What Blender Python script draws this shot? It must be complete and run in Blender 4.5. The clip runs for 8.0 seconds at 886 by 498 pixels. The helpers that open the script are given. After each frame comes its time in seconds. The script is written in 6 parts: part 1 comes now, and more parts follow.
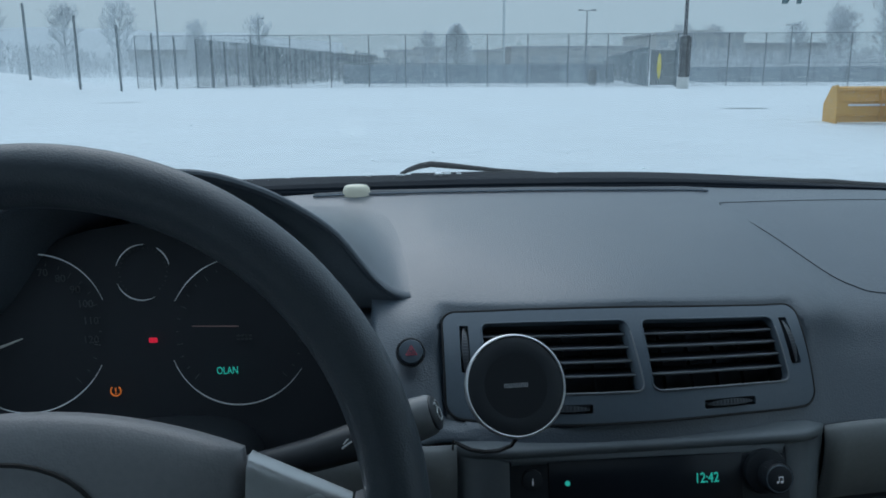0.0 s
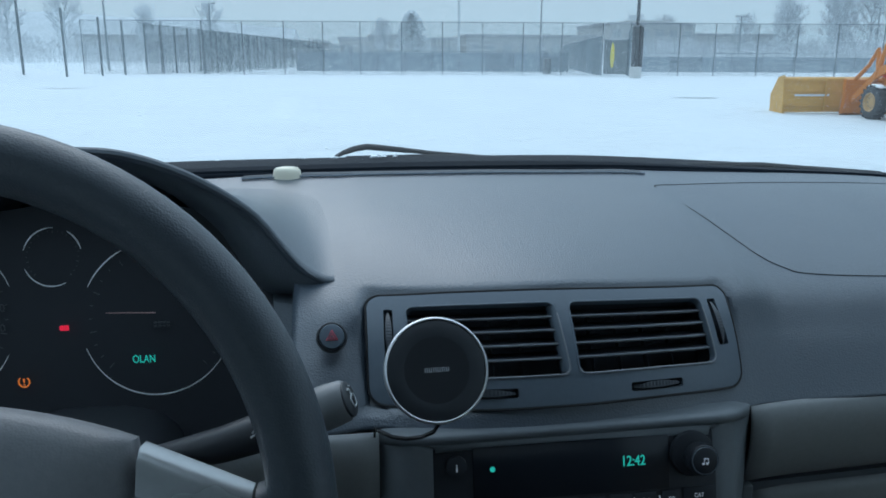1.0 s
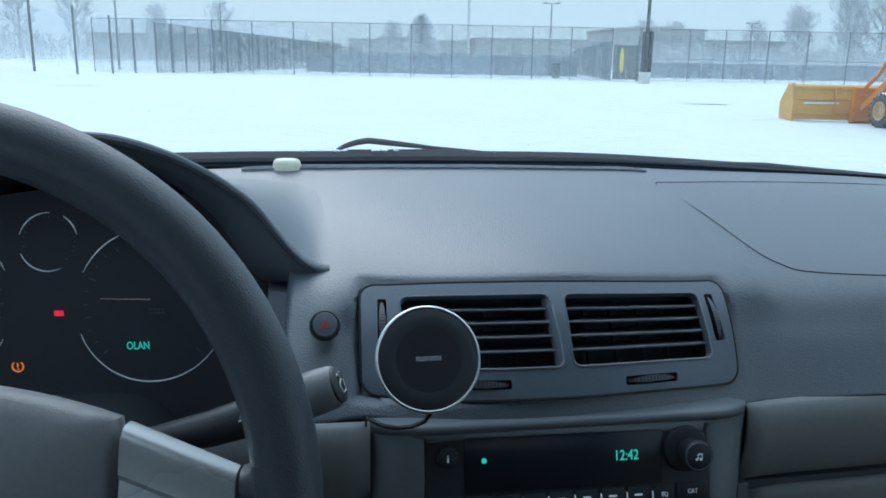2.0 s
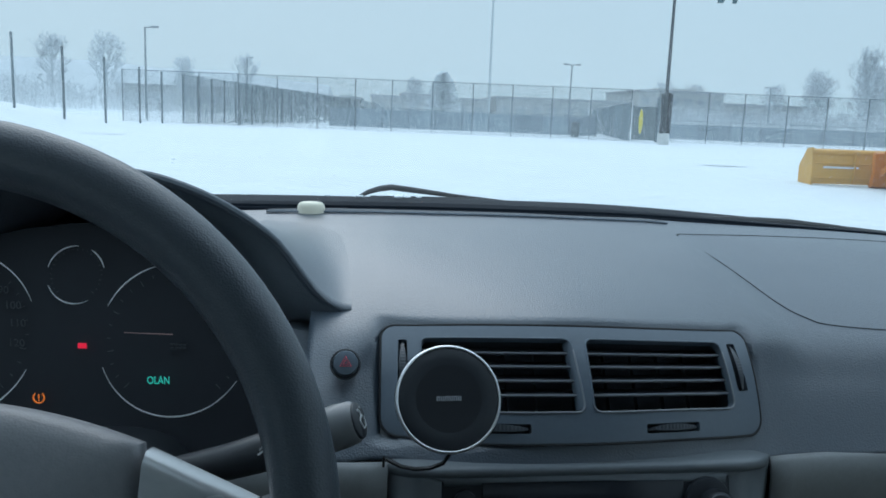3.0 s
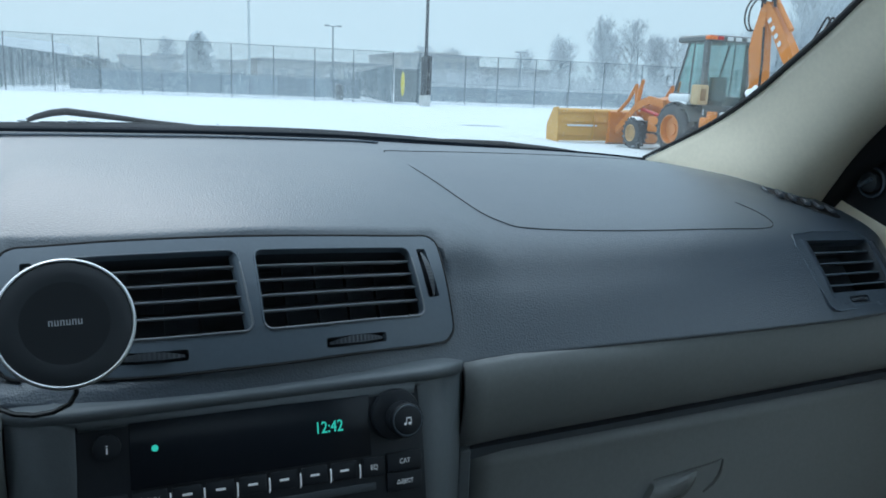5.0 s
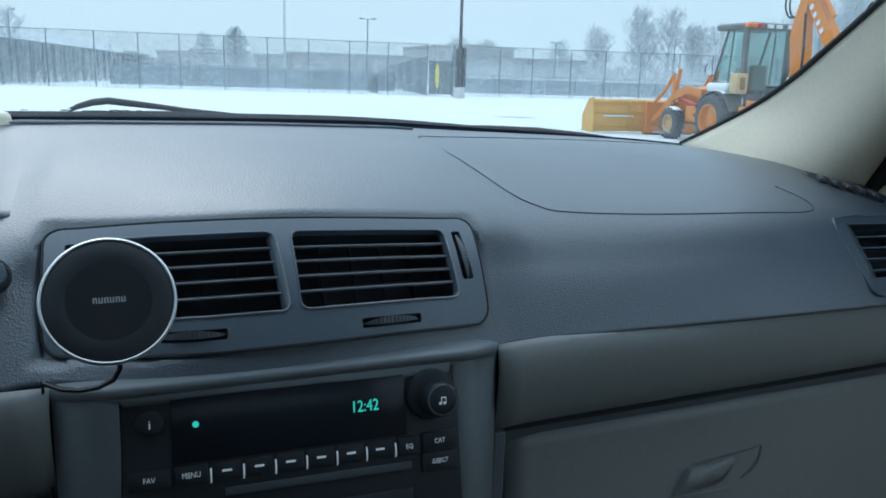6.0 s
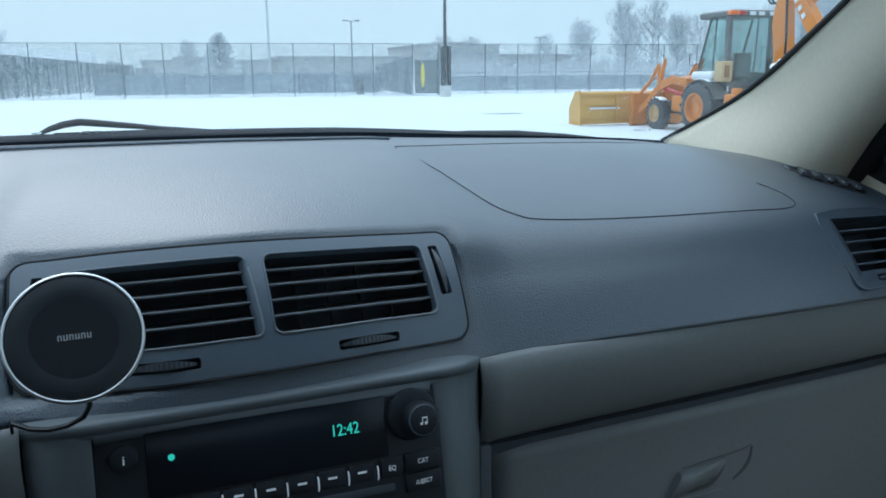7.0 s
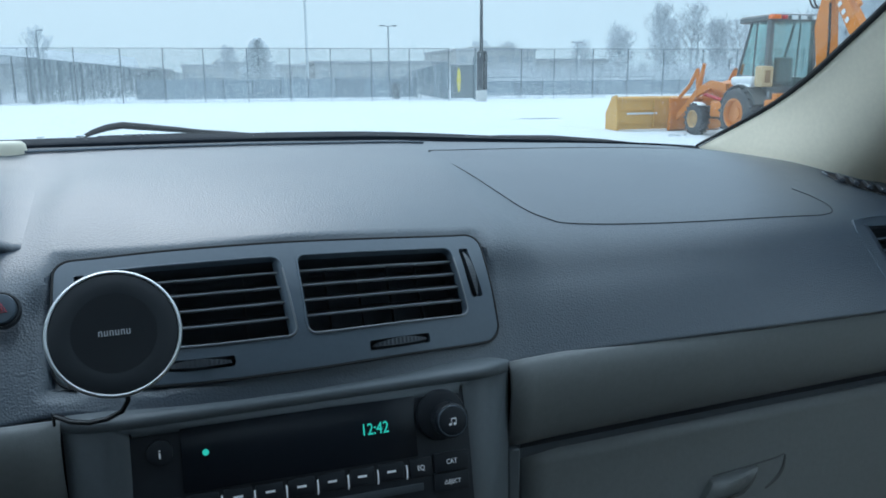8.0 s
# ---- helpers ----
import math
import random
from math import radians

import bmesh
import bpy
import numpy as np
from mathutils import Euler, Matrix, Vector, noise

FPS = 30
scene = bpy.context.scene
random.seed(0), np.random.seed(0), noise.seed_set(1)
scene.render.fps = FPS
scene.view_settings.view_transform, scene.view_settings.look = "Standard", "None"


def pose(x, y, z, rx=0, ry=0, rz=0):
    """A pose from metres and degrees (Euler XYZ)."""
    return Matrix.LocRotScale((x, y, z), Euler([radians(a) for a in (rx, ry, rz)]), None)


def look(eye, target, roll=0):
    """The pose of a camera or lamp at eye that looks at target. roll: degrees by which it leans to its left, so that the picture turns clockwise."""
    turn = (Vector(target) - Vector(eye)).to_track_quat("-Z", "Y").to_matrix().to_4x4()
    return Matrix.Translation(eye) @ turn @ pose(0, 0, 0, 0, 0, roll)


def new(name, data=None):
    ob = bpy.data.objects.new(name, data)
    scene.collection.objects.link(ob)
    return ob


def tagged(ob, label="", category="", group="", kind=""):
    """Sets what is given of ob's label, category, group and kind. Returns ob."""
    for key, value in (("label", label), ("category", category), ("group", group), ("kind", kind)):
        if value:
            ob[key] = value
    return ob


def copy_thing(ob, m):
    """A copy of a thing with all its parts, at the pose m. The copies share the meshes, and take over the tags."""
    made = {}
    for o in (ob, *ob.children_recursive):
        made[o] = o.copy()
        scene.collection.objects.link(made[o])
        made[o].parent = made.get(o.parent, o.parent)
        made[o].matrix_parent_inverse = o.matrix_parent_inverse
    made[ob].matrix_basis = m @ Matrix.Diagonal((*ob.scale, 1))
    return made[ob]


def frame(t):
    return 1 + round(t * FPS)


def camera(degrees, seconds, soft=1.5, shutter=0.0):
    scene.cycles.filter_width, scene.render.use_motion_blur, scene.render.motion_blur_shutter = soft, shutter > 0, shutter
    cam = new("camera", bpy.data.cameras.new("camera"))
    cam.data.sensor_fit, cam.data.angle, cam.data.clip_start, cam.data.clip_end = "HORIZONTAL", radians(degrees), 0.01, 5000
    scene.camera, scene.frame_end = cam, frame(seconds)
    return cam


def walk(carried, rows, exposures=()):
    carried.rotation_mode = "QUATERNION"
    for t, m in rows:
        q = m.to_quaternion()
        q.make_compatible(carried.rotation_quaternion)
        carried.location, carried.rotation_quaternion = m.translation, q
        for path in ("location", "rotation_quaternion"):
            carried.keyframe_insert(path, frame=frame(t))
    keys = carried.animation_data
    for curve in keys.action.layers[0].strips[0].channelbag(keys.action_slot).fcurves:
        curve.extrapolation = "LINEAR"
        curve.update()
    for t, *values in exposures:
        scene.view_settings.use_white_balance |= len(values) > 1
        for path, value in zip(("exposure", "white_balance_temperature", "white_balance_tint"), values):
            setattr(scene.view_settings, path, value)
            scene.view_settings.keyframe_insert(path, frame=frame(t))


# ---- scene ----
cam = camera(58.34, 8.0, soft=1.75)
PATH = [
    (0, (-0.1755, -0.0038, 1.2261), (-0.0559, 1.9433, 0.7849), -0.25),
    (0.5, (-0.1692, 0.0017, 1.2198), (-0.0042, 1.9378, 0.7460), 0.26),
    (1, (-0.1512, 0.0100, 1.2173), (0.0776, 1.9407, 0.7481), 0.24),
    (1.5, (-0.1255, 0.0193, 1.1963), (0.1613, 1.9358, 0.7015), 0.83),
    (2, (-0.1434, 0.0099, 1.2081), (0.0699, 1.9439, 0.7453), 1.05),
    (2.2, (-0.1559, 0.0001, 1.2117), (0.0063, 1.9485, 0.7905), 1.34),
    (3.3, (-0.1459, 0.0122, 1.1950), (0.0606, 1.9791, 0.8974), 3.31),
    (3.5, (-0.1451, 0.0169, 1.1918), (0.1813, 1.9722, 0.9267), 3.53),
    (3.8, (-0.0913, 0.0098, 1.1806), (0.5045, 1.9085, 0.9814), 5.06),
    (4, (-0.0782, 0.0161, 1.1802), (0.6557, 1.8676, 0.9969), 4.96),
    (4.5, (-0.0726, 0.0418, 1.1529), (0.6796, 1.8676, 0.8356), 3.12),
    (5, (-0.0683, 0.0484, 1.1509), (0.6554, 1.8706, 0.7560), 2.31),
    (5.2, (-0.0630, 0.0487, 1.1493), (0.6402, 1.8758, 0.7405), 2.05),
    (6.3, (-0.0706, 0.0441, 1.1442), (0.5618, 1.8952, 0.7277), 1.62),
    (6.5, (-0.0691, 0.0461, 1.1443), (0.5684, 1.8954, 0.7275), 1.25),
    (7, (-0.0557, 0.0510, 1.1537), (0.6019, 1.8925, 0.7338), -0.52),
    (7.5, (-0.0526, 0.0475, 1.1532), (0.6054, 1.8875, 0.7271), -0.98),
    (8, (-0.0553, 0.0452, 1.1537), (0.5212, 1.9163, 0.7457), -0.45),
]
EXPOSURES = [(0.0, -0.40, 6000, 10), (0.5, -0.13, 5950, 10), (1.0, -0.03, 5850, 9), (1.5, 0.04, 5850, 10), (2.0, 0.28, 5950, 10), (2.2, 0.32, 5950, 10), (3.5, 0.00, 6100, 9), (4.0, 0.06, 6100, 9), (4.5, -0.08, 6100, 9), (5.0, 0.30, 6100, 9), (6.5, 0.36, 5950, 9), (8.0, 0.33, 5950, 9)]
walk(cam, [(t, look(eye, target, roll)) for t, eye, target, roll in PATH], EXPOSURES)

# exposure, world and light: a bright overcast winter day
world = bpy.data.worlds.new("overcast_sky")
scene.world = world
world.use_nodes = True
wn, wl = world.node_tree.nodes, world.node_tree.links
wn.clear()
w_out = wn.new("ShaderNodeOutputWorld")
w_bg = wn.new("ShaderNodeBackground")
w_sky = wn.new("ShaderNodeTexSky")
w_sky.sky_type = "NISHITA"
w_sky.sun_disc = False
w_sky.sun_elevation, w_sky.sun_rotation = radians(44), radians(345)
w_sky.air_density, w_sky.dust_density = 1.5, 4.0
w_dim = wn.new("ShaderNodeVectorMath")
w_dim.operation = "SCALE"
w_dim.inputs["Scale"].default_value = 0.06
w_tc = wn.new("ShaderNodeTexCoord")
w_sep = wn.new("ShaderNodeSeparateXYZ")
w_ramp = wn.new("ShaderNodeValToRGB")
w_ramp.color_ramp.elements[0].position, w_ramp.color_ramp.elements[0].color = 0.0, (0.49, 0.655, 0.735, 1)
w_ramp.color_ramp.elements[1].position, w_ramp.color_ramp.elements[1].color = 0.85, (1.15, 1.42, 1.60, 1)
mid = w_ramp.color_ramp.elements.new(0.20)
mid.color = (0.48, 0.64, 0.73, 1)
w_noise = wn.new("ShaderNodeTexNoise")
w_noise.inputs["Scale"].default_value, w_noise.inputs["Detail"].default_value = 2.2, 4.0
w_var = wn.new("ShaderNodeMapRange")
w_var.inputs["To Min"].default_value, w_var.inputs["To Max"].default_value = 0.93, 1.07
w_mul = wn.new("ShaderNodeVectorMath")
w_mul.operation = "SCALE"
w_mix = wn.new("ShaderNodeMix")
w_mix.data_type = "RGBA"
w_mix.inputs["Factor"].default_value = 0.93
wl.new(w_tc.outputs["Generated"], w_sep.inputs[0])
wl.new(w_sep.outputs["Z"], w_ramp.inputs[0])
wl.new(w_tc.outputs["Generated"], w_noise.inputs["Vector"])
wl.new(w_noise.outputs["Fac"], w_var.inputs["Value"])
wl.new(w_ramp.outputs[0], w_mul.inputs[0])
wl.new(w_var.outputs[0], w_mul.inputs["Scale"])
wl.new(w_sky.outputs[0], w_dim.inputs[0])
wl.new(w_dim.outputs[0], w_mix.inputs["A"])
wl.new(w_mul.outputs[0], w_mix.inputs["B"])
wl.new(w_mix.outputs["Result"], w_bg.inputs["Color"])
w_bg.inputs["Strength"].default_value = 1.0
wl.new(w_bg.outputs[0], w_out.inputs[0])

sun = new("overcast_sun", bpy.data.lights.new("overcast_sun", "SUN"))
sun.data.energy, sun.data.angle, sun.data.color = 0.80, radians(45), (1.0, 0.98, 0.95)
sun.matrix_world = look((0, 0, 30), (5, -18, 12))

# ---- helpers of this scene ----


def mat(name, colour, rough=0.5, metal=0.0, grain=0.0, scale=300.0, vary=0.12, spec=0.5, blotch=3.0, random_piece=0.0, leather=False, emit=None, power=1.0, coat=0.0):
    """A procedural surface: base colour with variation at two scales, roughness variation and a fine relief."""
    m = bpy.data.materials.new(name)
    m.use_nodes = True
    n, l = m.node_tree.nodes, m.node_tree.links
    b = n["Principled BSDF"]
    b.inputs["Roughness"].default_value, b.inputs["Metallic"].default_value = rough, metal
    b.inputs["Specular IOR Level"].default_value = spec
    b.inputs["Coat Weight"].default_value, b.inputs["Coat Roughness"].default_value = coat, 0.38
    tc = n.new("ShaderNodeTexCoord")
    big, small = n.new("ShaderNodeTexNoise"), n.new("ShaderNodeTexNoise")
    big.inputs["Scale"].default_value, big.inputs["Detail"].default_value = blotch, 5.0
    small.inputs["Scale"].default_value, small.inputs["Detail"].default_value = scale * 0.35, 3.0
    l.new(tc.outputs["Object"], big.inputs["Vector"])
    l.new(tc.outputs["Object"], small.inputs["Vector"])
    add = n.new("ShaderNodeMath")
    add.operation = "ADD"
    l.new(big.outputs["Fac"], add.inputs[0])
    l.new(small.outputs["Fac"], add.inputs[1])
    rng = n.new("ShaderNodeMapRange")
    rng.inputs["From Min"].default_value, rng.inputs["From Max"].default_value = 0.6, 1.4
    rng.inputs["To Min"].default_value, rng.inputs["To Max"].default_value = 1 - vary, 1 + vary
    l.new(add.outputs[0], rng.inputs["Value"])
    out = rng.outputs[0]
    if random_piece:
        info, r2, mu = n.new("ShaderNodeObjectInfo"), n.new("ShaderNodeMapRange"), n.new("ShaderNodeMath")
        r2.inputs["To Min"].default_value, r2.inputs["To Max"].default_value = 1 - random_piece, 1 + random_piece
        mu.operation = "MULTIPLY"
        l.new(info.outputs["Random"], r2.inputs["Value"])
        l.new(r2.outputs[0], mu.inputs[0])
        l.new(out, mu.inputs[1])
        out = mu.outputs[0]
    sc = n.new("ShaderNodeVectorMath")
    sc.operation = "SCALE"
    sc.inputs[0].default_value = colour
    l.new(out, sc.inputs["Scale"])
    l.new(sc.outputs[0], b.inputs["Base Color"])
    rr = n.new("ShaderNodeMapRange")
    rr.inputs["From Min"].default_value, rr.inputs["From Max"].default_value = 0.3, 0.7
    rr.inputs["To Min"].default_value, rr.inputs["To Max"].default_value = max(rough - 0.07, 0.02), min(rough + 0.07, 1)
    l.new(big.outputs["Fac"], rr.inputs["Value"])
    l.new(rr.outputs[0], b.inputs["Roughness"])
    if grain:
        bump = n.new("ShaderNodeBump")
        bump.inputs["Strength"].default_value, bump.inputs["Distance"].default_value = grain, 0.6 / scale
        if leather:
            tex = n.new("ShaderNodeTexVoronoi")
            tex.feature = "SMOOTH_F1"
            tex.inputs["Scale"].default_value = scale
            tex.inputs["Smoothness"].default_value = 0.6
            warp, mixv = n.new("ShaderNodeTexNoise"), n.new("ShaderNodeMix")
            warp.inputs["Scale"].default_value = scale * 0.4
            mixv.data_type = "VECTOR"
            mixv.inputs["Factor"].default_value = 0.0008
            l.new(tc.outputs["Object"], warp.inputs["Vector"])
            l.new(tc.outputs["Object"], mixv.inputs["A"])
            l.new(warp.outputs["Color"], mixv.inputs["B"])
            l.new(mixv.outputs["Result"], tex.inputs["Vector"])
            l.new(tex.outputs["Distance"], bump.inputs["Height"])
        else:
            tex = n.new("ShaderNodeTexNoise")
            tex.inputs["Scale"].default_value, tex.inputs["Detail"].default_value = scale, 4.0
            l.new(tc.outputs["Object"], tex.inputs["Vector"])
            l.new(tex.outputs["Fac"], bump.inputs["Height"])
        l.new(bump.outputs[0], b.inputs["Normal"])
    if emit:
        b.inputs["Emission Color"].default_value = (*emit, 1)
        b.inputs["Emission Strength"].default_value = power
    return m


def clear(name, tint, gloss=0.06, rough=0.02, film=0.0):
    """A thin clear pane: what lies behind it shows, with a Fresnel reflection on top and, if asked, a milky film that
    stands in for haze.
    """
    m = bpy.data.materials.new(name)
    m.use_nodes = True
    n, l = m.node_tree.nodes, m.node_tree.links
    n.clear()
    o, mix, t, g = n.new("ShaderNodeOutputMaterial"), n.new("ShaderNodeMixShader"), n.new("ShaderNodeBsdfTransparent"), n.new("ShaderNodeBsdfGlossy")
    t.inputs["Color"].default_value = (*tint, 1)
    g.inputs["Roughness"].default_value = rough
    f, pw, mu = n.new("ShaderNodeLayerWeight"), n.new("ShaderNodeMath"), n.new("ShaderNodeMath")
    f.inputs["Blend"].default_value = 0.5
    pw.operation, mu.operation = "POWER", "MULTIPLY_ADD"
    pw.inputs[1].default_value, mu.inputs[1].default_value, mu.inputs[2].default_value = 5.0, 0.55, gloss * 0.4
    l.new(f.outputs["Facing"], pw.inputs[0])
    l.new(pw.outputs[0], mu.inputs[0])
    l.new(mu.outputs[0], mix.inputs["Fac"])
    l.new(t.outputs[0], mix.inputs[1])
    l.new(g.outputs[0], mix.inputs[2])
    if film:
        veil, milky = n.new("ShaderNodeMixShader"), n.new("ShaderNodeBsdfTranslucent")
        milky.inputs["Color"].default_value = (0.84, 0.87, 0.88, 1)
        veil.inputs["Fac"].default_value = film
        l.new(mix.outputs[0], veil.inputs[1])
        l.new(milky.outputs[0], veil.inputs[2])
        l.new(veil.outputs[0], o.inputs[0])
    else:
        l.new(mix.outputs[0], o.inputs[0])
    return m


def mesh_of(bm, name, material, smooth=40):
    bmesh.ops.recalc_face_normals(bm, faces=bm.faces)
    me = bpy.data.meshes.new(name)
    bm.to_mesh(me)
    bm.free()
    if material:
        me.materials.append(material)
    if smooth:
        for p in me.polygons:
            p.use_smooth = True
        me.set_sharp_from_angle(angle=radians(smooth))
    return me


def part(name, bm, material, parent=None, label="", smooth=40):
    ob = new(name, mesh_of(bm, name, material, smooth))
    if parent:
        ob.parent = parent
    if label:
        ob["label"] = label
    return ob


def thing(name, label, category, group="", kind="", m=None):
    e = new(name)
    e.empty_display_size = 0.1
    if m is not None:
        e.matrix_basis = m
    return tagged(e, label, category, group, kind)


def solid(ob, thickness, out=None):
    """Gives a skin its thickness, behind the side that faces out."""
    if out is not None:
        facing = sum((p.area * p.normal.dot(Vector(out)) for p in ob.data.polygons))
        if facing < 0:
            ob.data.flip_normals()
    offset = -1.0
    md = ob.modifiers.new("solid", "SOLIDIFY")
    md.thickness, md.offset = thickness, offset
    return ob


def box(x0, x1, y0, y1, z0, z1, bevel=0.0, seg=2, bm=None, m=None):
    own = bmesh.new()
    bmesh.ops.create_cube(own, size=1.0)
    bmesh.ops.scale(own, vec=(abs(x1 - x0), abs(y1 - y0), abs(z1 - z0)), verts=own.verts)
    bmesh.ops.translate(own, vec=((x0 + x1) / 2, (y0 + y1) / 2, (z0 + z1) / 2), verts=own.verts)
    if bevel:
        bmesh.ops.bevel(own, geom=own.edges[:], offset=bevel, segments=seg, profile=0.5, affect="EDGES")
    if m is not None:
        bmesh.ops.transform(own, matrix=m, verts=own.verts)
    return join(bm, own)


def join(bm, own):
    if bm is None:
        return own
    me = bpy.data.meshes.new("joined")
    own.to_mesh(me)
    own.free()
    bm.from_mesh(me)
    bpy.data.meshes.remove(me)
    return bm


def loft(rings, closed=True, caps=True, bm=None):
    """Skins rings of equally many points."""
    bm = bm or bmesh.new()
    vs = [[bm.verts.new(p) for p in ring] for ring in rings]
    n = len(vs[0])
    for a, b in zip(vs, vs[1:]):
        for i in range(n if closed else n - 1):
            j = (i + 1) % n
            bm.faces.new((a[i], a[j], b[j], b[i]))
    if caps and closed:
        bm.faces.new(vs[0][::-1])
        bm.faces.new(vs[-1])
    return bm


def around(way):
    way = Vector(way).normalized()
    side = way.cross(Vector((0, 0, 1)) if abs(way.z) < 0.9 else Vector((0, 1, 0))).normalized()
    return side, way.cross(side).normalized()


def tube(points, radius, seg=8, bm=None, closed=False):
    """A round bar along points; radius is a number or one for each point."""
    pts = [Vector(p) for p in points]
    rad = radius if isinstance(radius, (list, tuple)) else [radius] * len(pts)
    rings, side = [], None
    for i, p in enumerate(pts):
        a = pts[i - 1] if (i or closed) else p
        b = pts[(i + 1) % len(pts)] if (i < len(pts) - 1 or closed) else p
        way = (b - a).normalized()
        if side is None:
            side, _ = around(way)
        side = (side - way * side.dot(way)).normalized()
        up = way.cross(side)
        rings.append([p + rad[i] * (math.cos(2 * math.pi * k / seg) * side + math.sin(2 * math.pi * k / seg) * up) for k in range(seg)])
    if closed:
        rings.append(rings[0])
        bm = loft(rings, True, False, bm)
        bmesh.ops.remove_doubles(bm, verts=bm.verts, dist=1e-6)
        return bm
    return loft(rings, True, True, bm)


def revolve(profile, seg=32, m=None, bm=None, caps=True):
    """Turns (radius, height) pairs about z."""
    own = bmesh.new()
    rings = [[(r * math.cos(2 * math.pi * k / seg), r * math.sin(2 * math.pi * k / seg), h) for k in range(seg)] for r, h in profile]
    loft(rings, True, caps, own)
    if m is not None:
        bmesh.ops.transform(own, matrix=m, verts=own.verts)
    return join(bm, own)


def sheet(fn, nu, nv, keep=None):
    """A grid surface fn(u, v), u and v from 0 to 1; keep(u, v) leaves cells out."""
    bm = bmesh.new()
    vs = [[bm.verts.new(fn(i / nu, j / nv)) for j in range(nv + 1)] for i in range(nu + 1)]
    for i in range(nu):
        for j in range(nv):
            if keep is None or keep((i + 0.5) / nu, (j + 0.5) / nv):
                bm.faces.new((vs[i][j], vs[i + 1][j], vs[i + 1][j + 1], vs[i][j + 1]))
    for v in [v for v in bm.verts if not v.link_faces]:
        bm.verts.remove(v)
    return bm


def rrect(x0, x1, y0, y1, r, n=5):
    """The outline of a rectangle with rounded corners."""
    out = []
    for cx, cy, a0 in ((x1 - r, y1 - r, 0), (x0 + r, y1 - r, 90), (x0 + r, y0 + r, 180), (x1 - r, y0 + r, 270)):
        for k in range(n + 1):
            a = radians(a0 + 90 * k / n)
            out.append((cx + r * math.cos(a), cy + r * math.sin(a)))
    return out


def plate(outer, holes, place, slices=(), levels=()):
    """A flat panel with holes, cut at the slices, each of its (a, b) points set by place(a, b)."""
    bm = bmesh.new()
    edges = []
    for loop in (outer, *holes):
        vs = [bm.verts.new((a, b, 0)) for a, b in loop]
        edges += [bm.edges.new((vs[i], vs[(i + 1) % len(vs)])) for i in range(len(vs))]
    bmesh.ops.triangle_fill(bm, edges=edges, use_beauty=True, use_dissolve=False)
    for co, no in [((a, 0, 0), (1, 0, 0)) for a in slices] + [((0, b, 0), (0, 1, 0)) for b in levels]:
        bmesh.ops.bisect_plane(bm, geom=bm.verts[:] + bm.edges[:] + bm.faces[:], plane_co=co, plane_no=no, dist=1e-6)
    for v in bm.verts:
        v.co = place(v.co.x, v.co.y)
    return bm


def words(name, text, size, m, material, parent=None, depth=0.0002, width=1.0):
    """Raised writing, standing in the plane of m's x and z, read from -y."""
    cu = bpy.data.curves.new(name, "FONT")
    cu.body, cu.size, cu.extrude, cu.align_x, cu.align_y = text, size, depth, "CENTER", "CENTER"
    tmp = new("letters", cu)
    me = bpy.data.meshes.new_from_object(tmp)
    bpy.data.objects.remove(tmp)
    bpy.data.curves.remove(cu)
    me.name = name
    me.transform(m @ pose(0, 0, 0, 90) @ Matrix.Diagonal((width, 1, 1, 1)))
    me.materials.clear()
    me.materials.append(material)
    ob = new(name, me)
    ob.parent = parent
    return ob


def spline(keys, x):
    """Smooth interpolation of (x, value) pairs."""
    if x <= keys[0][0]:
        return keys[0][1]
    for i in range(len(keys) - 1):
        (a, p), (b, q) = keys[i], keys[i + 1]
        if x <= b:
            d = b - a
            m0 = (q - keys[i - 1][1]) / (b - keys[i - 1][0]) if i else (q - p) / d
            m1 = (keys[i + 2][1] - p) / (keys[i + 2][0] - a) if i + 2 < len(keys) else (q - p) / d
            t = (x - a) / d
            return (2 * t**3 - 3 * t**2 + 1) * p + (t**3 - 2 * t**2 + t) * d * m0 + (3 * t**2 - 2 * t**3) * q + (t**3 - t**2) * d * m1
    return keys[-1][1]


# ---- materials ----
DASH = mat("grained_dash_vinyl", (0.041, 0.059, 0.082), 0.40, grain=0.42, scale=800, vary=0.12, leather=True, blotch=4, spec=1.0, coat=0.28)
# Dash vinyl in a lighter tone that stands for cabin light on the visor.
HOODV = mat("cabin_lit_hood_vinyl", (0.092, 0.110, 0.130), 0.55, grain=0.3, scale=800, vary=0.1, leather=True, spec=0.45)
BEZEL = mat("satin_grey_vent_plastic", (0.102, 0.130, 0.162), 0.36, grain=0.08, scale=900, vary=0.06)
# Paler plastic that puts edge highlights into the colour.
RIMHI = mat("edge_highlight_plastic", (0.21, 0.225, 0.245), 0.3, vary=0.06)
GREY = mat("grey_lower_dash_plastic", (0.120, 0.138, 0.153), 0.5, grain=0.14, scale=700, vary=0.07, spec=0.45)
# Lighter copy of the grey trim plastic, for light from the passenger window.
GLOVE = mat("window_lit_grey_plastic", (0.196, 0.207, 0.213), 0.5, grain=0.14, scale=700, vary=0.07, spec=0.45)
BLACK = mat("black_plastic", (0.032, 0.037, 0.044), 0.42, grain=0.06, scale=600, vary=0.1)
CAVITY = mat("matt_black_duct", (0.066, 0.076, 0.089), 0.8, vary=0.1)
SLAT = mat("dark_vent_slat_plastic", (0.046, 0.054, 0.066), 0.35, vary=0.06)
GLOSSB = mat("smoked_display_plastic", (0.015, 0.019, 0.026), 0.20, vary=0.05, spec=0.25)
RADIOB = mat("matt_black_radio_plastic", (0.023, 0.027, 0.034), 0.5, grain=0.05, scale=600, vary=0.1, spec=0.3)
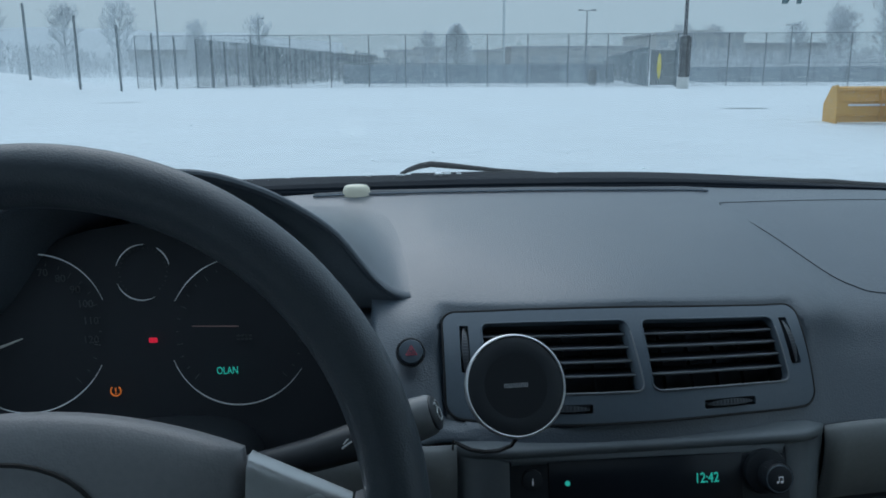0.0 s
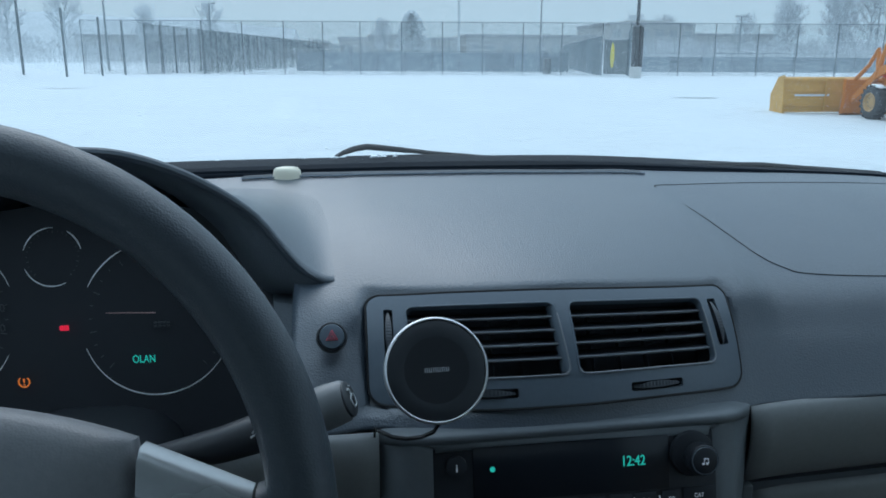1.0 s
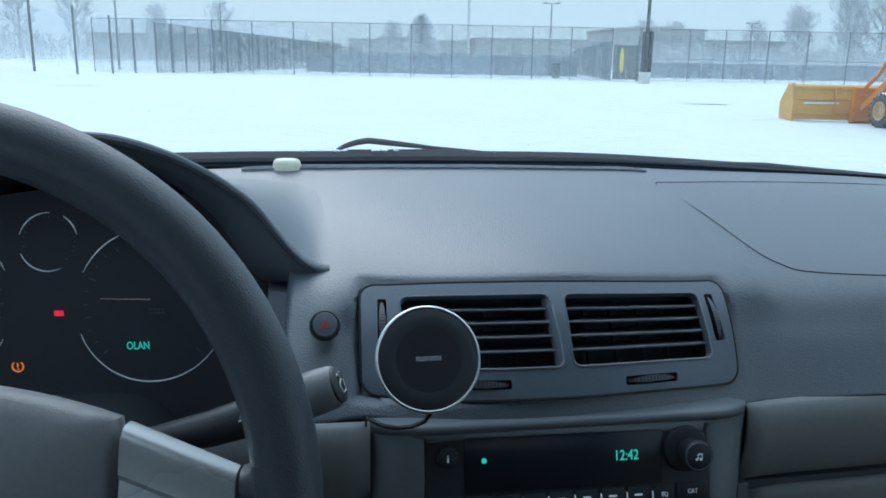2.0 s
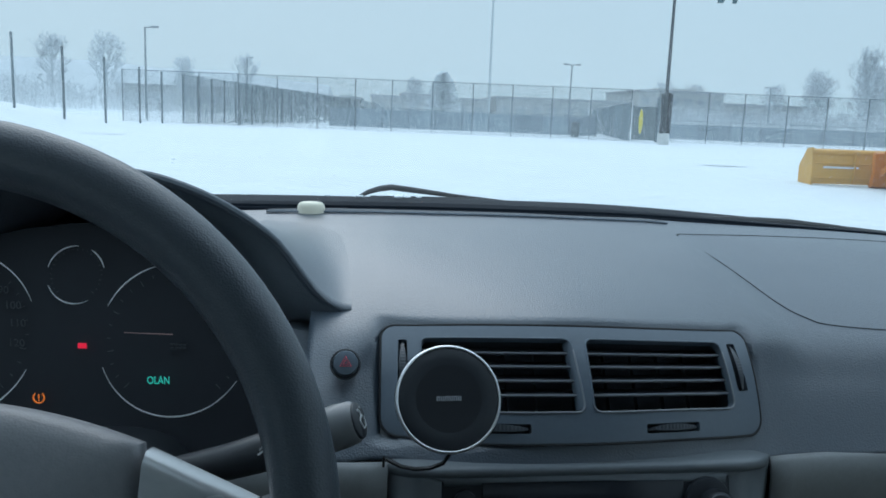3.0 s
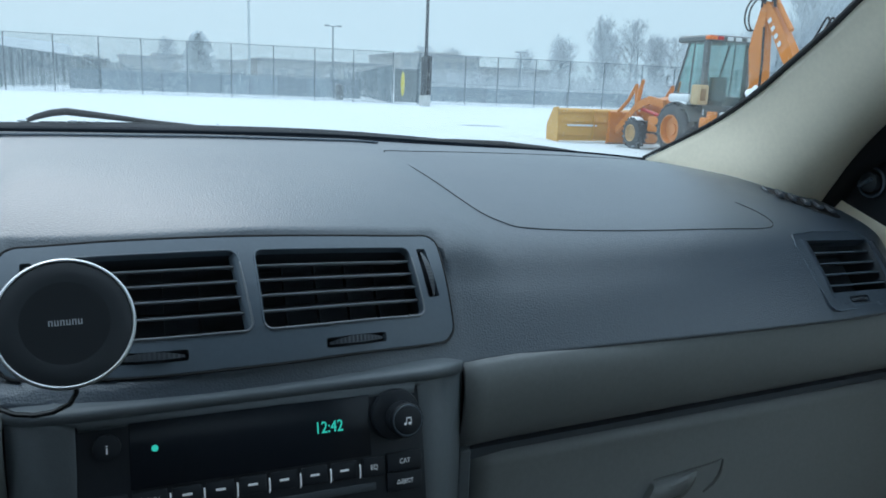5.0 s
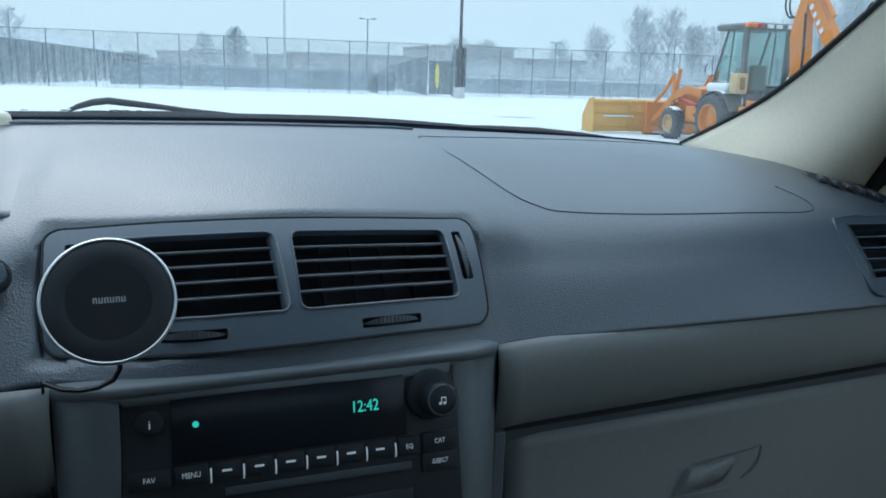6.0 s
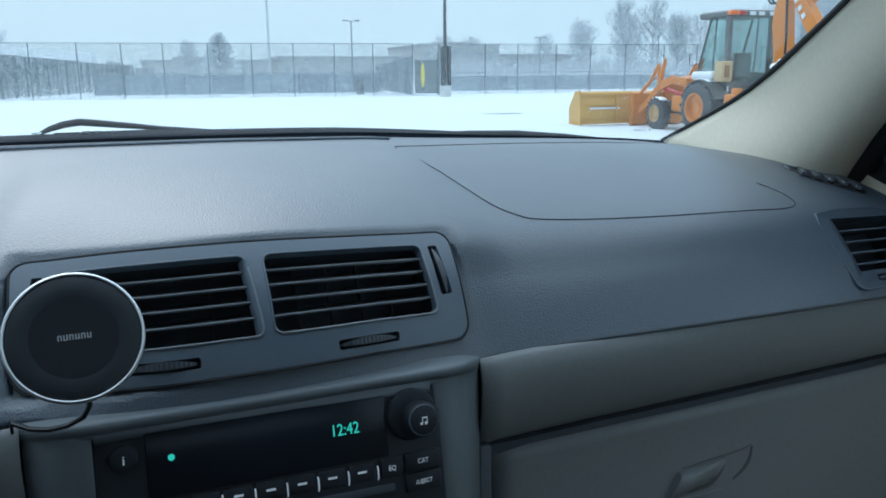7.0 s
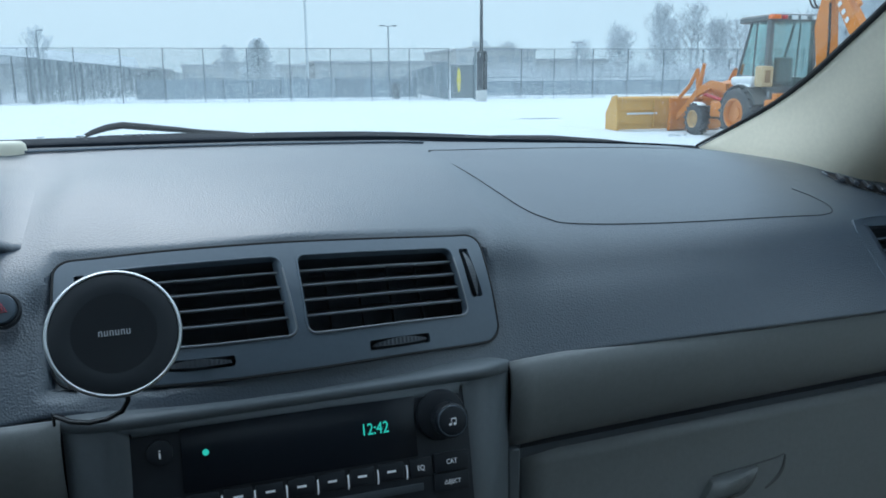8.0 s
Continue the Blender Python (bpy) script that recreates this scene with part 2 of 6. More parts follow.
WHEELM = mat("grained_steering_wheel_plastic", (0.061, 0.076, 0.094), 0.42, grain=0.32, scale=950, vary=0.1, leather=True)
HUBM = mat("steering_hub_vinyl", (0.235, 0.245, 0.265), 0.5, grain=0.2, scale=850, vary=0.08, leather=True)
SILVER = mat("silver_painted_plastic", (0.50, 0.53, 0.55), 0.30, metal=0.40, grain=0.04, scale=900, vary=0.05)
CHROME = mat("bright_aluminium_ring", (0.88, 0.90, 0.92), 0.34, metal=0.35, vary=0.05)
CREAM = mat("cream_pillar_plastic", (0.89, 0.80, 0.635), 0.6, grain=0.15, scale=600, vary=0.05, spec=0.3)
CREAMD = mat("cream_sensor_plastic", (0.78, 0.74, 0.60), 0.45, vary=0.04)
RUBBER = mat("black_rubber", (0.020, 0.022, 0.025), 0.7, grain=0.2, scale=200, vary=0.2)
POLISH = mat("polished_aluminium_rim", (0.70, 0.72, 0.74), 0.46, metal=1.0, vary=0.04)
LINER = mat("grey_headliner_cloth", (0.44, 0.43, 0.40), 0.9, grain=0.2, scale=500, vary=0.06)
COWLM = mat("matt_black_cowl_plastic", (0.010, 0.014, 0.020), 0.9, vary=0.2, spec=0.08)
# White print given a glow of its own to brighten it.
INKB = mat("glow_brightened_legend", (0.82, 0.84, 0.86), 0.5, vary=0.03, emit=(0.8, 0.9, 1.0), power=0.10)
INK = mat("pale_printed_ink", (0.62, 0.65, 0.67), 0.5, vary=0.03)
INKD = mat("dim_printed_ink", (0.066, 0.073, 0.081), 0.5, vary=0.03)
TEAL = mat("teal_display_glow", (0.02, 0.2, 0.17), 0.4, emit=(0.05, 0.62, 0.48), power=0.6)
REDL = mat("red_warning_glow", (0.2, 0.01, 0.01), 0.4, emit=(0.8, 0.02, 0.06), power=0.7)
AMBER = mat("amber_warning_glow", (0.3, 0.08, 0.01), 0.4, emit=(0.75, 0.2, 0.03), power=0.6)
REDP = mat("red_hazard_print", (0.80, 0.12, 0.17), 0.5, vary=0.03)
# film adds a made-up milky veil that lifts the darks outside
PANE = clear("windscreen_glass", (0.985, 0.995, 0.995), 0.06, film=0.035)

# ---- the car's dashboard ----
# cross-sections of the pad: far edge, crown, shoulder, brow, face, lower edge
PAD = [
    (-0.68, ((0.830, 1.080), (0.760, 1.080), (0.660, 1.070), (0.570, 1.050), (0.540, 1.020), (0.500, 0.972))),
    (-0.20, ((0.858, 1.097), (0.780, 1.087), (0.660, 1.068), (0.577, 1.045), (0.533, 1.015), (0.490, 0.975))),
    (-0.168, ((0.860, 1.097), (0.780, 1.0885), (0.658, 1.0715), (0.5685, 1.0475), (0.531, 1.018), (0.494, 0.975))),
    (-0.14, ((0.862, 1.097), (0.780, 1.091), (0.652, 1.078), (0.5615, 1.0522), (0.5375, 1.020), (0.5005, 0.975))),
    (-0.07, ((0.865, 1.097), (0.780, 1.0918), (0.652, 1.0800), (0.5462, 1.0576), (0.5160, 1.020), (0.4870, 0.973))),
    (0.00, ((0.868, 1.097), (0.780, 1.092), (0.655, 1.0805), (0.5410, 1.0592), (0.5110, 1.020), (0.4870, 0.971))),
    (0.07, ((0.873, 1.096), (0.782, 1.0915), (0.660, 1.0795), (0.5510, 1.0556), (0.5230, 1.018), (0.4975, 0.9695))),
    (0.135, ((0.878, 1.095), (0.785, 1.091), (0.668, 1.078), (0.5730, 1.0498), (0.5485, 1.017), (0.518, 0.968))),
    (0.152, ((0.880, 1.0945), (0.786, 1.0905), (0.674, 1.077), (0.5795, 1.0495), (0.5515, 1.014), (0.523, 0.968))),
    (0.19, ((0.884, 1.092), (0.790, 1.088), (0.689, 1.0725), (0.5955, 1.0455), (0.558, 1.011), (0.5265, 0.968))),
    (0.50, ((0.915, 1.076), (0.815, 1.076), (0.720, 1.063), (0.614, 1.037), (0.573, 1.006), (0.542, 0.967))),
    (0.60, ((0.880, 1.062), (0.800, 1.062), (0.730, 1.050), (0.637, 1.027), (0.594, 1.000), (0.562, 0.966))),
    (0.68, ((0.840, 1.046), (0.790, 1.046), (0.730, 1.037), (0.672, 1.020), (0.646, 0.997), (0.618, 0.962))),
]


def pad(x, v):
    """A place on the dashboard's skin; v runs from 0 at the windscreen to 5 at the lower edge."""
    y = spline([(k, spline([(x0, ring[k][0]) for x0, ring in PAD], x)) for k in range(6)], v)
    z = spline([(k, spline([(x0, ring[k][1]) for x0, ring in PAD], x)) for k in range(6)], v)
    return Vector((x, y, z))


def pad_v(x, y):
    lo, hi = 0.0, 5.0
    for _ in range(24):
        m = (lo + hi) / 2
        lo, hi = (m, hi) if pad(x, m).y > y else (lo, m)
    return lo


def pad_up(x, v):
    a, b = pad(x + 0.004, v) - pad(x - 0.004, v), pad(x, v + 0.03) - pad(x, v - 0.03)
    n = b.cross(a).normalized()
    return n if n.z > 0 or n.y < 0 else -n


def on_pad(x, y, lift=0.0):
    v = pad_v(x, y)
    return pad(x, v) + lift * pad_up(x, v)


PANEL_TOP = [(-0.150, 1.0500), (-0.135, 1.0508), (-0.077, 1.0560), (-0.011, 1.0578), (0.053, 1.0552), (0.120, 1.0495), (0.136, 1.0480)]
PANEL_LOW = [(-0.150, 0.9873), (-0.137, 0.9877), (-0.070, 0.9895), (-0.012, 0.9915), (0.060, 0.9910), (0.121, 0.9865), (0.136, 0.9853)]


def panel(x, v, d=0.0):
    """A place on the bowed vent panel: v 0 at its lower edge and 1 at its upper; d stands out of it."""
    low = spline(PANEL_LOW, x)
    z = low + v * (spline(PANEL_TOP, x) - low)
    d += 0.0060 * (1 - (2 * v - 1) ** 2) - 0.0035
    return Vector((x, 0.5109 + 0.0525 * x + 1.749 * x * x + 0.711 * (z - 1.02) - 0.815 * d, z + 0.579 * d))


def seated(p):
    """The pad's skin set back behind the vent panel where the panel covers it."""
    if -0.1445 < p.x < 0.1338 and spline(PANEL_LOW, p.x) - 0.004 < p.z < spline(PANEL_TOP, p.x) + 0.004:
        p.y = max(p.y, 0.5109 + 0.0525 * p.x + 1.749 * p.x * p.x + 0.711 * (p.z - 1.02) + 0.0050)
    return p


dash = thing("dashboard", "dark blue-grey grained vinyl dashboard over grey lower trim", "dashboard")


def pad_keep(u, v):
    x, k = -0.68 + 1.36 * u, 5 * v
    if -0.130 < x < 0.122 and 3.22 < k < 4.55:
        return False
    if 0.508 < x < 0.616 and 3.25 < k < 4.70 + 1.2 * (x - 0.508):
        return False
    return not (-0.54 < x < (-0.193 if k > 2.5 else -0.193 - 0.035 * (2.5 - k)) and k > 1.6)


skin = part("upper_pad", sheet(lambda u, v: seated(pad(-0.68 + 1.36 * u, 5 * v)), 255, 100, pad_keep), DASH, dash, smooth=60)
solid(skin, 0.004, (0, -0.4, 1))


def seam_line(points, r=0.00040):
    """A thin line on the pad that fades in at its start."""
    return tube([on_pad(x, y, 0.0002) for x, y in points], [r * min(1.0, 0.12 + k / 14) for k in range(len(points))], 6)


def curve_xy(keys, n=14):
    """Points on a smooth line through keys."""
    ks = list(range(len(keys)))
    return [(spline([(k, keys[k][0]) for k in ks], i / n), spline([(k, keys[k][1]) for k in ks], i / n)) for i in range((len(keys) - 1) * n + 1)]


GROOVE = mat("dark_seam_groove", (0.012, 0.013, 0.015), 0.7, vary=0.05)
part("airbag_seam", seam_line(curve_xy([(0.50, 0.842), (0.40, 0.836), (0.28, 0.820), (0.19, 0.799), (0.162, 0.789), (0.158, 0.779)])), GROOVE, dash, "dark seam of the passenger airbag cover")
part("airbag_seam", seam_line(curve_xy([(0.1630, 0.726), (0.169, 0.690), (0.187, 0.630), (0.203, 0.6080), (0.228, 0.6005), (0.33, 0.6010), (0.44, 0.6065), (0.470, 0.6090), (0.4860, 0.6150), (0.4925, 0.628), (0.4915, 0.645), (0.485, 0.666)])), GROOVE, dash, "dark seam of the passenger airbag cover")

# long defroster slot along the windscreen
slot = part("defroster_slot", sheet(lambda u, v: on_pad(-0.262 + 0.434 * u, 0.845 + 0.017 * v + 0.02 * (-0.262 + 0.434 * u) + 0.004, 0.0012), 40, 2), CAVITY, dash, "black defroster slot")
solid(slot, 0.002, (0, 0, 1))
part("defroster_lip", tube([on_pad(-0.262 + 0.434 * k / 30, 0.846 + 0.02 * (-0.262 + 0.434 * k / 30), 0.0015) for k in range(31)], 0.0012, 6), BEZEL, dash)

# side-window demister: an arched grille with fins near the pillar
dv = part("demister_grille", sheet(lambda u, v: on_pad(0.590 + 0.060 * u, 0.736 - 0.037 * u - 0.062 * (v - 0.5) * (1 - (2 * u - 1) ** 2) ** 0.5 - 0.006 * math.sin(math.pi * u), 0.0012), 16, 4), GROOVE, dash, "black side demister grille")
solid(dv, 0.002, (0, 0, 1))
for k in range(5):
    u = (k + 0.6) / 5.2
    c = on_pad(0.590 + 0.060 * u, 0.736 - 0.037 * u - 0.006, 0.002)
    part("fin", box(-0.0030, 0.0030, -0.023, 0.023, -0.001, 0.0032, 0.0008, 1, m=Matrix.Translation(c) @ pose(0, 0, 0, 0, 18, -38)), SLAT, dv)
part("demister_edge", tube([on_pad(0.590 + 0.060 * k / 16, 0.736 - 0.037 * k / 16 + 0.031 * max(0, 1 - (2 * k / 16 - 1) ** 2) ** 0.5 - 0.006 * math.sin(math.pi * k / 16), 0.0015) for k in range(17)], 0.001, 6), BEZEL, dv)

# sun sensor on the slot
sensor = thing("sun_sensor", "cream plastic dome of a sun sensor on the dashboard", "sensor")
sc = on_pad(-0.216, 0.845, 0.0)
part("dome", loft([[(sc.x + w * math.cos(a) * 0.0148, sc.y + w * math.sin(a) * 0.010, sc.z + h) for a in [2 * math.pi * k / 20 for k in range(20)]] for w, h in ((1.0, -0.004), (0.98, 0.0045), (0.92, 0.0082), (0.76, 0.0104), (0.55, 0.0110), (0.2, 0.0112))]), CREAMD, sensor)

# ---- centre vent panel ----


vent_panel = thing("vent_panel", "satin grey plastic centre panel with two air vents", "vent panel")
VENTS = ((-0.1150, -0.0114, 0.0064), (-0.0014, 0.1050, 0.0044))
VENT_LOW, VENT_HIGH = 0.236, 0.880


def rr_panel(x0, x1, v0, v1, r, n=5, lean=0.0):
    """A rounded opening in the panel; lean moves its right edge out towards the bottom, and its left edge by half as much."""
    h = 0.08
    out = []
    for a, b in rrect(x0, x1, v0 * h, v1 * h, r, n):
        down = (v1 - b / h) / (v1 - v0)
        out.append((a + lean * down * (0.5 + 0.5 * (a - x0) / (x1 - x0)), b / h))
    return out


def vent_hole(x0, x1, lean, grow=0.0):
    return rr_panel(x0 - grow, x1 + grow, VENT_LOW - grow * 12, VENT_HIGH + grow * 12, 0.0055, 5, lean)


def dense(loop, step=0.006):
    """The loop with long straight runs split, so that it follows the bow of the panel."""
    out = []
    for (a, b), (c, d) in zip(loop, loop[1:] + loop[:1]):
        n = max(1, int(math.hypot(c - a, 0.08 * (d - b)) / step))
        out += [(a + (c - a) * k / n, b + (d - b) * k / n) for k in range(n)]
    return out


WHEELS = ((-0.0825, -0.0420, 0.074, 0.150, False), (0.0377, 0.0782, 0.053, 0.130, False), (-0.1302, -0.1238, 0.40, 0.860, True), (0.1118, 0.1191, 0.385, 0.860, True))


def wheel_hole(x0, x1, v0, v1, upright):
    return dense(rr_panel(x0, x1, v0, v1, 0.0014, 3, 0.0042 if upright and x0 > 0 else 0.0))


PANEL_EDGE = dense(rr_panel(-0.1418, 0.1302, 0.0, 1.0, 0.0105, 7, 0.0015))
face = part("face_plate", plate(PANEL_EDGE, [dense(vent_hole(*v)) for v in VENTS] + [wheel_hole(*w) for w in WHEELS], lambda a, b: panel(a, b, 0.0022), [-0.141 + 0.0035 * k for k in range(79)], [0.02 + 0.03 * k for k in range(33)]), BEZEL, vent_panel, smooth=0)
solid(face, 0.0055, (0, -1, 0.6))
part("panel_edge", tube([panel(a, b, 0.0016) for a, b in dense(rr_panel(-0.1426, 0.1310, -0.012, 1.012, 0.011, 7, 0.0015))], 0.0009, 6, closed=True), GROOVE, vent_panel, "dark gap round the vent panel")
for x0, x1, lean in VENTS:
    vent = part("air_vent", tube([panel(a, b, 0.0022) for a, b in dense(vent_hole(x0, x1, lean))], 0.0008, 8, closed=True), BEZEL, vent_panel, "grey rim of an air vent")
    around_it = dense(vent_hole(x0, x1, lean), 0.003)
    # Right and lower lip drawn paler as the rim's highlight.
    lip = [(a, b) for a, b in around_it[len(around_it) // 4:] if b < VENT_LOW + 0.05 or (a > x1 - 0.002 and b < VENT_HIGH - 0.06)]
    part("worn_lip", tube([panel(a, b, 0.0028) for a, b in lip], 0.00065, 6), RIMHI, vent, "pale lip painted as the highlight on the vent rim")
    loop = dense(vent_hole(x0, x1, lean, 0.001))
    part("duct", loft([[panel(a, b, 0.001) for a, b in loop], [panel(a, b, -0.030) for a, b in loop]], caps=False), CAVITY, vent)
    part("duct_back", plate(loop, [], lambda a, b: panel(a, b, -0.030)), CAVITY, vent)
    for v in (0.755, 0.632, 0.508, 0.386):
        down = (VENT_HIGH - v) / (VENT_HIGH - VENT_LOW)
        xa, xb = x0 + 0.5 * lean * down + 0.0002, x1 + lean * down - 0.0002
        line = [panel(xa + (xb - xa) * k / 10, v, -0.0022) for k in range(11)]
        back, up = Vector((0, 0.024, -0.005)), Vector((0, 0.0002, 0.0009))
        part("slat", loft([[p - up, p + up, p + up + back, p - up + back] for p in line]), SLAT, vent, smooth=0)
        # This paler strip paints the light on the slat's front edge.
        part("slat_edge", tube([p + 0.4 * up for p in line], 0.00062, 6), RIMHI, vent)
    for k in range(4):
        x = x0 + (x1 - x0) * (k + 1) / 5
        part("vane", loft([[panel(x - 0.0006, v, -0.022) for v in (0.30, 0.86)] + [panel(x + 0.0006, v, -0.022) for v in (0.86, 0.30)], [panel(x - 0.0006, v, -0.029) for v in (0.30, 0.86)] + [panel(x + 0.0006, v, -0.029) for v in (0.86, 0.30)]]), CAVITY, vent, smooth=0)
# the inner wall of the driver's side vent shows as a broad pale bevel beside the middle ridge
part("divider", loft([[panel(-0.0114 + 0.0064 * (VENT_HIGH - v) / 0.644 + dx, v, d) for dx, d in ((-0.0042, -0.0060), (-0.0030, -0.0012), (-0.0008, 0.0024), (0.0006, 0.0030), (0.0012, 0.0010), (0.0012, -0.0060))] for v in (0.27, 0.4, 0.5, 0.6, 0.7, 0.8, 0.855)]), BEZEL, vent_panel, "bevelled ridge between the two vents", smooth=50)


def thumb_wheel(lo, hi, upright):
    """A ribbed thumb wheel that sits in its slot."""
    mids = (lo + hi) / 2
    bm = bmesh.new()
    n = 28
    if upright:
        x, c = mids[0], (lo[1] + hi[1]) / 2
        rings = []
        for k in range(n + 1):
            v = lo[1] + 0.02 + (hi[1] - lo[1] - 0.04) * k / n
            d = 0.0045 * (1 - ((v - c) / (hi[1] - lo[1]) * 2) ** 2) + (0.0001 if k % 2 else -0.0001)
            w = 0.0006 + 0.0017 * math.sin(math.pi * k / n)
            q = x + (0.0042 if x > 0 else 0.0) * (hi[1] - v) / (hi[1] - lo[1])
            rings.append([panel(q - w, v, -0.004), panel(q - w, v, d), panel(q + w, v, d), panel(q + w, v, -0.004)])
    else:
        v, c = mids[1], mids[0]
        rings = []
        for k in range(n + 1):
            x = lo[0] + 0.002 + (hi[0] - lo[0] - 0.004) * k / n
            d = 0.0046 * (1 - ((x - c) / (hi[0] - lo[0]) * 2) ** 2) + (0.00015 if k % 2 else -0.00015)
            w = 0.008 + 0.020 * math.sin(math.pi * k / n)
            rings.append([panel(x, v - w, -0.004), panel(x, v - w, d), panel(x, v + w, d), panel(x, v + w, -0.004)])
    return loft(rings, bm=bm)


for x0, x1, v0, v1, upright in WHEELS:
    tw = part("thumb_wheel", thumb_wheel(np.array((x0, v0)), np.array((x1, v1)), upright), SLAT, vent_panel, "ribbed dark thumb wheel", smooth=0)
    part("wheel_slot", loft([[panel(a, b, 0.002) for a, b in wheel_hole(x0, x1, v0, v1, upright)], [panel(a, b, -0.006) for a, b in wheel_hole(x0, x1, v0, v1, upright)]], caps=False), CAVITY, tw)
    part("slot_back", plate(wheel_hole(x0, x1, v0, v1, upright), [], lambda a, b: panel(a, b, -0.006)), CAVITY, tw)

# hazard switch on the driver's side of the panel
hazard = thing("hazard_switch", "round black hazard switch with a red triangle", "switch")
HZ = Matrix.Translation((-0.1662, 0.5290, 1.0305)) @ pose(0, 0, 0, 62, 0, 4)
part("socket", revolve([(0.0100, -0.004), (0.0107, 0.0015), (0.0103, 0.0035), (0.0094, 0.0038), (0.0092, 0.001)], 28, HZ), BLACK, hazard)
button = part("button", revolve([(0.0086, 0.0), (0.0086, 0.0052), (0.0080, 0.0068), (0.0055, 0.0074), (0.001, 0.0076)], 28, HZ), BEZEL, hazard)
for s, w in ((0.0044, 0.0009), (0.0021, 0.0007)):
    tri = [(s * math.cos(radians(90 + 120 * k)), s * math.sin(radians(90 + 120 * k)) - 0.0004) for k in range(3)]
    part("triangle", tube([HZ @ Vector((a, b, 0.0078)) for a, b in tri], w / 2, 6, closed=True), REDP, button, "red triangle mark")

# ---- grey lower dash ----
LOWER = [(0.969, 0.000), (0.966, -0.005), (0.9568, -0.0085), (0.9420, -0.0090), (0.9245, -0.006), (0.9090, 0.001), (0.8995, 0.012), (0.8945, 0.026)]


def band(x0, x1, y0, y1, name, n=30, lift=0.0):
    def f(u, v):
        x = x0 + (x1 - x0) * u
        y = y0 + (y1 - y0) * u - 0.0045 * math.exp(-abs(x - 0.1362) / 0.025)
        k = v * (len(LOWER) - 1)
        z = spline([(i, p[0]) for i, p in enumerate(LOWER)], k)
        d = spline([(i, p[1]) for i, p in enumerate(LOWER)], k)
        return Vector((x, y + d, z + lift + 0.0005 - 0.002 * v * max(0, x - 0.142) / 0.5))

    ob = part(name, sheet(f, n, 28), GLOVE, dash, "grey lower trim band", smooth=60)
    return solid(ob, 0.003, (0, -1, 0))


band(0.1362, 0.68, 0.5235, 0.575, "lower_trim_band")
band(-0.68, -0.1362, 0.476, 0.495, "lower_trim_band", lift=0.006)
# Dark filler that paints the shade in the crease below the trim band.
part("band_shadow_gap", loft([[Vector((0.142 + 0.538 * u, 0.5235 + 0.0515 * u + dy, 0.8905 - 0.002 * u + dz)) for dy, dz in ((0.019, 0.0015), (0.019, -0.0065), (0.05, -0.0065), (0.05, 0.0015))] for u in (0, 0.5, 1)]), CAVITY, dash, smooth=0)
part("under_panel", sheet(lambda u, v: Vector((-0.68 + 0.54 * u, 0.515 + 0.06 * v, 0.915 - 0.35 * v)), 4, 10), GREY, dash)

# radio surround: a grey frame with a rounded brow, open in the middle
RADIO = pose(-0.003, 0.4865, 0.9675, -14, 0, 1.5)


def stack(a, b):
    """A place on the centre stack: a across, b up from the lip."""
    turn = min(1.0, max(0.0, abs(a) - 0.098) / 0.0405)
    y = 0.4855 + 0.040 * a + (0.0305 if a > 0 else 0.0130) * turn**2 + 0.16 * b * (1 - turn**2)
    return Vector((a, y, 0.9776 + 0.008 * a - (0.0090 if a > 0 else 0.0010) * turn**2 + b))


stack_ob = part("centre_stack_frame", plate(rrect(-0.1355, 0.1352, -0.30, -0.002, 0.004), [rrect(-0.1025, 0.0940, -0.125, -0.0070, 0.003)], lambda a, b: stack(a, b)), GREY, dash, "grey centre stack frame round the radio")
solid(stack_ob, 0.010, (0, -1, 0))
part("stack_brow", loft([[stack(-0.1360 + 0.273 * u, 0) + Vector((0, dy * (1 - 0.6 * abs(2 * u - 1) ** 8), dz)) for dy, dz in ((0.022, -0.0006), (0.006, 0.0002), (0.0012, -0.0002), (-0.0004, -0.0014), (-0.0010, -0.0034), (-0.0004, -0.0060), (0.0022, -0.0080), (0.016, -0.0080))] for u in [k / 40 for k in range(41)]]), GREY, dash, "rounded grey brow over the radio")

# ---- glove box ----
glove = thing("glove_box", "closed grey plastic glove box below the dashboard", "glove box")


def glove_at(a, z):
    return Vector((a, 0.546 + 0.085 * (a - 0.15) - 0.018 * math.sin(min(1, (0.905 - z) / 0.2) * 1.4) + max(0, 0.72 - z) * 0.4, z))


door = part("door", sheet(lambda u, v: glove_at(0.157 + 0.50 * u, 0.8865 - 0.002 * u - 0.27 * v), 24, 24), GLOVE, glove, smooth=60)
solid(door, 0.006, (0, -1, 0))
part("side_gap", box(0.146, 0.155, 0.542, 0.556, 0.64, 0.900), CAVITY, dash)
part("stack_flank", box(0.1368, 0.1455, 0.518, 0.545, 0.60, 0.905, 0.001, 1), GREY, dash)


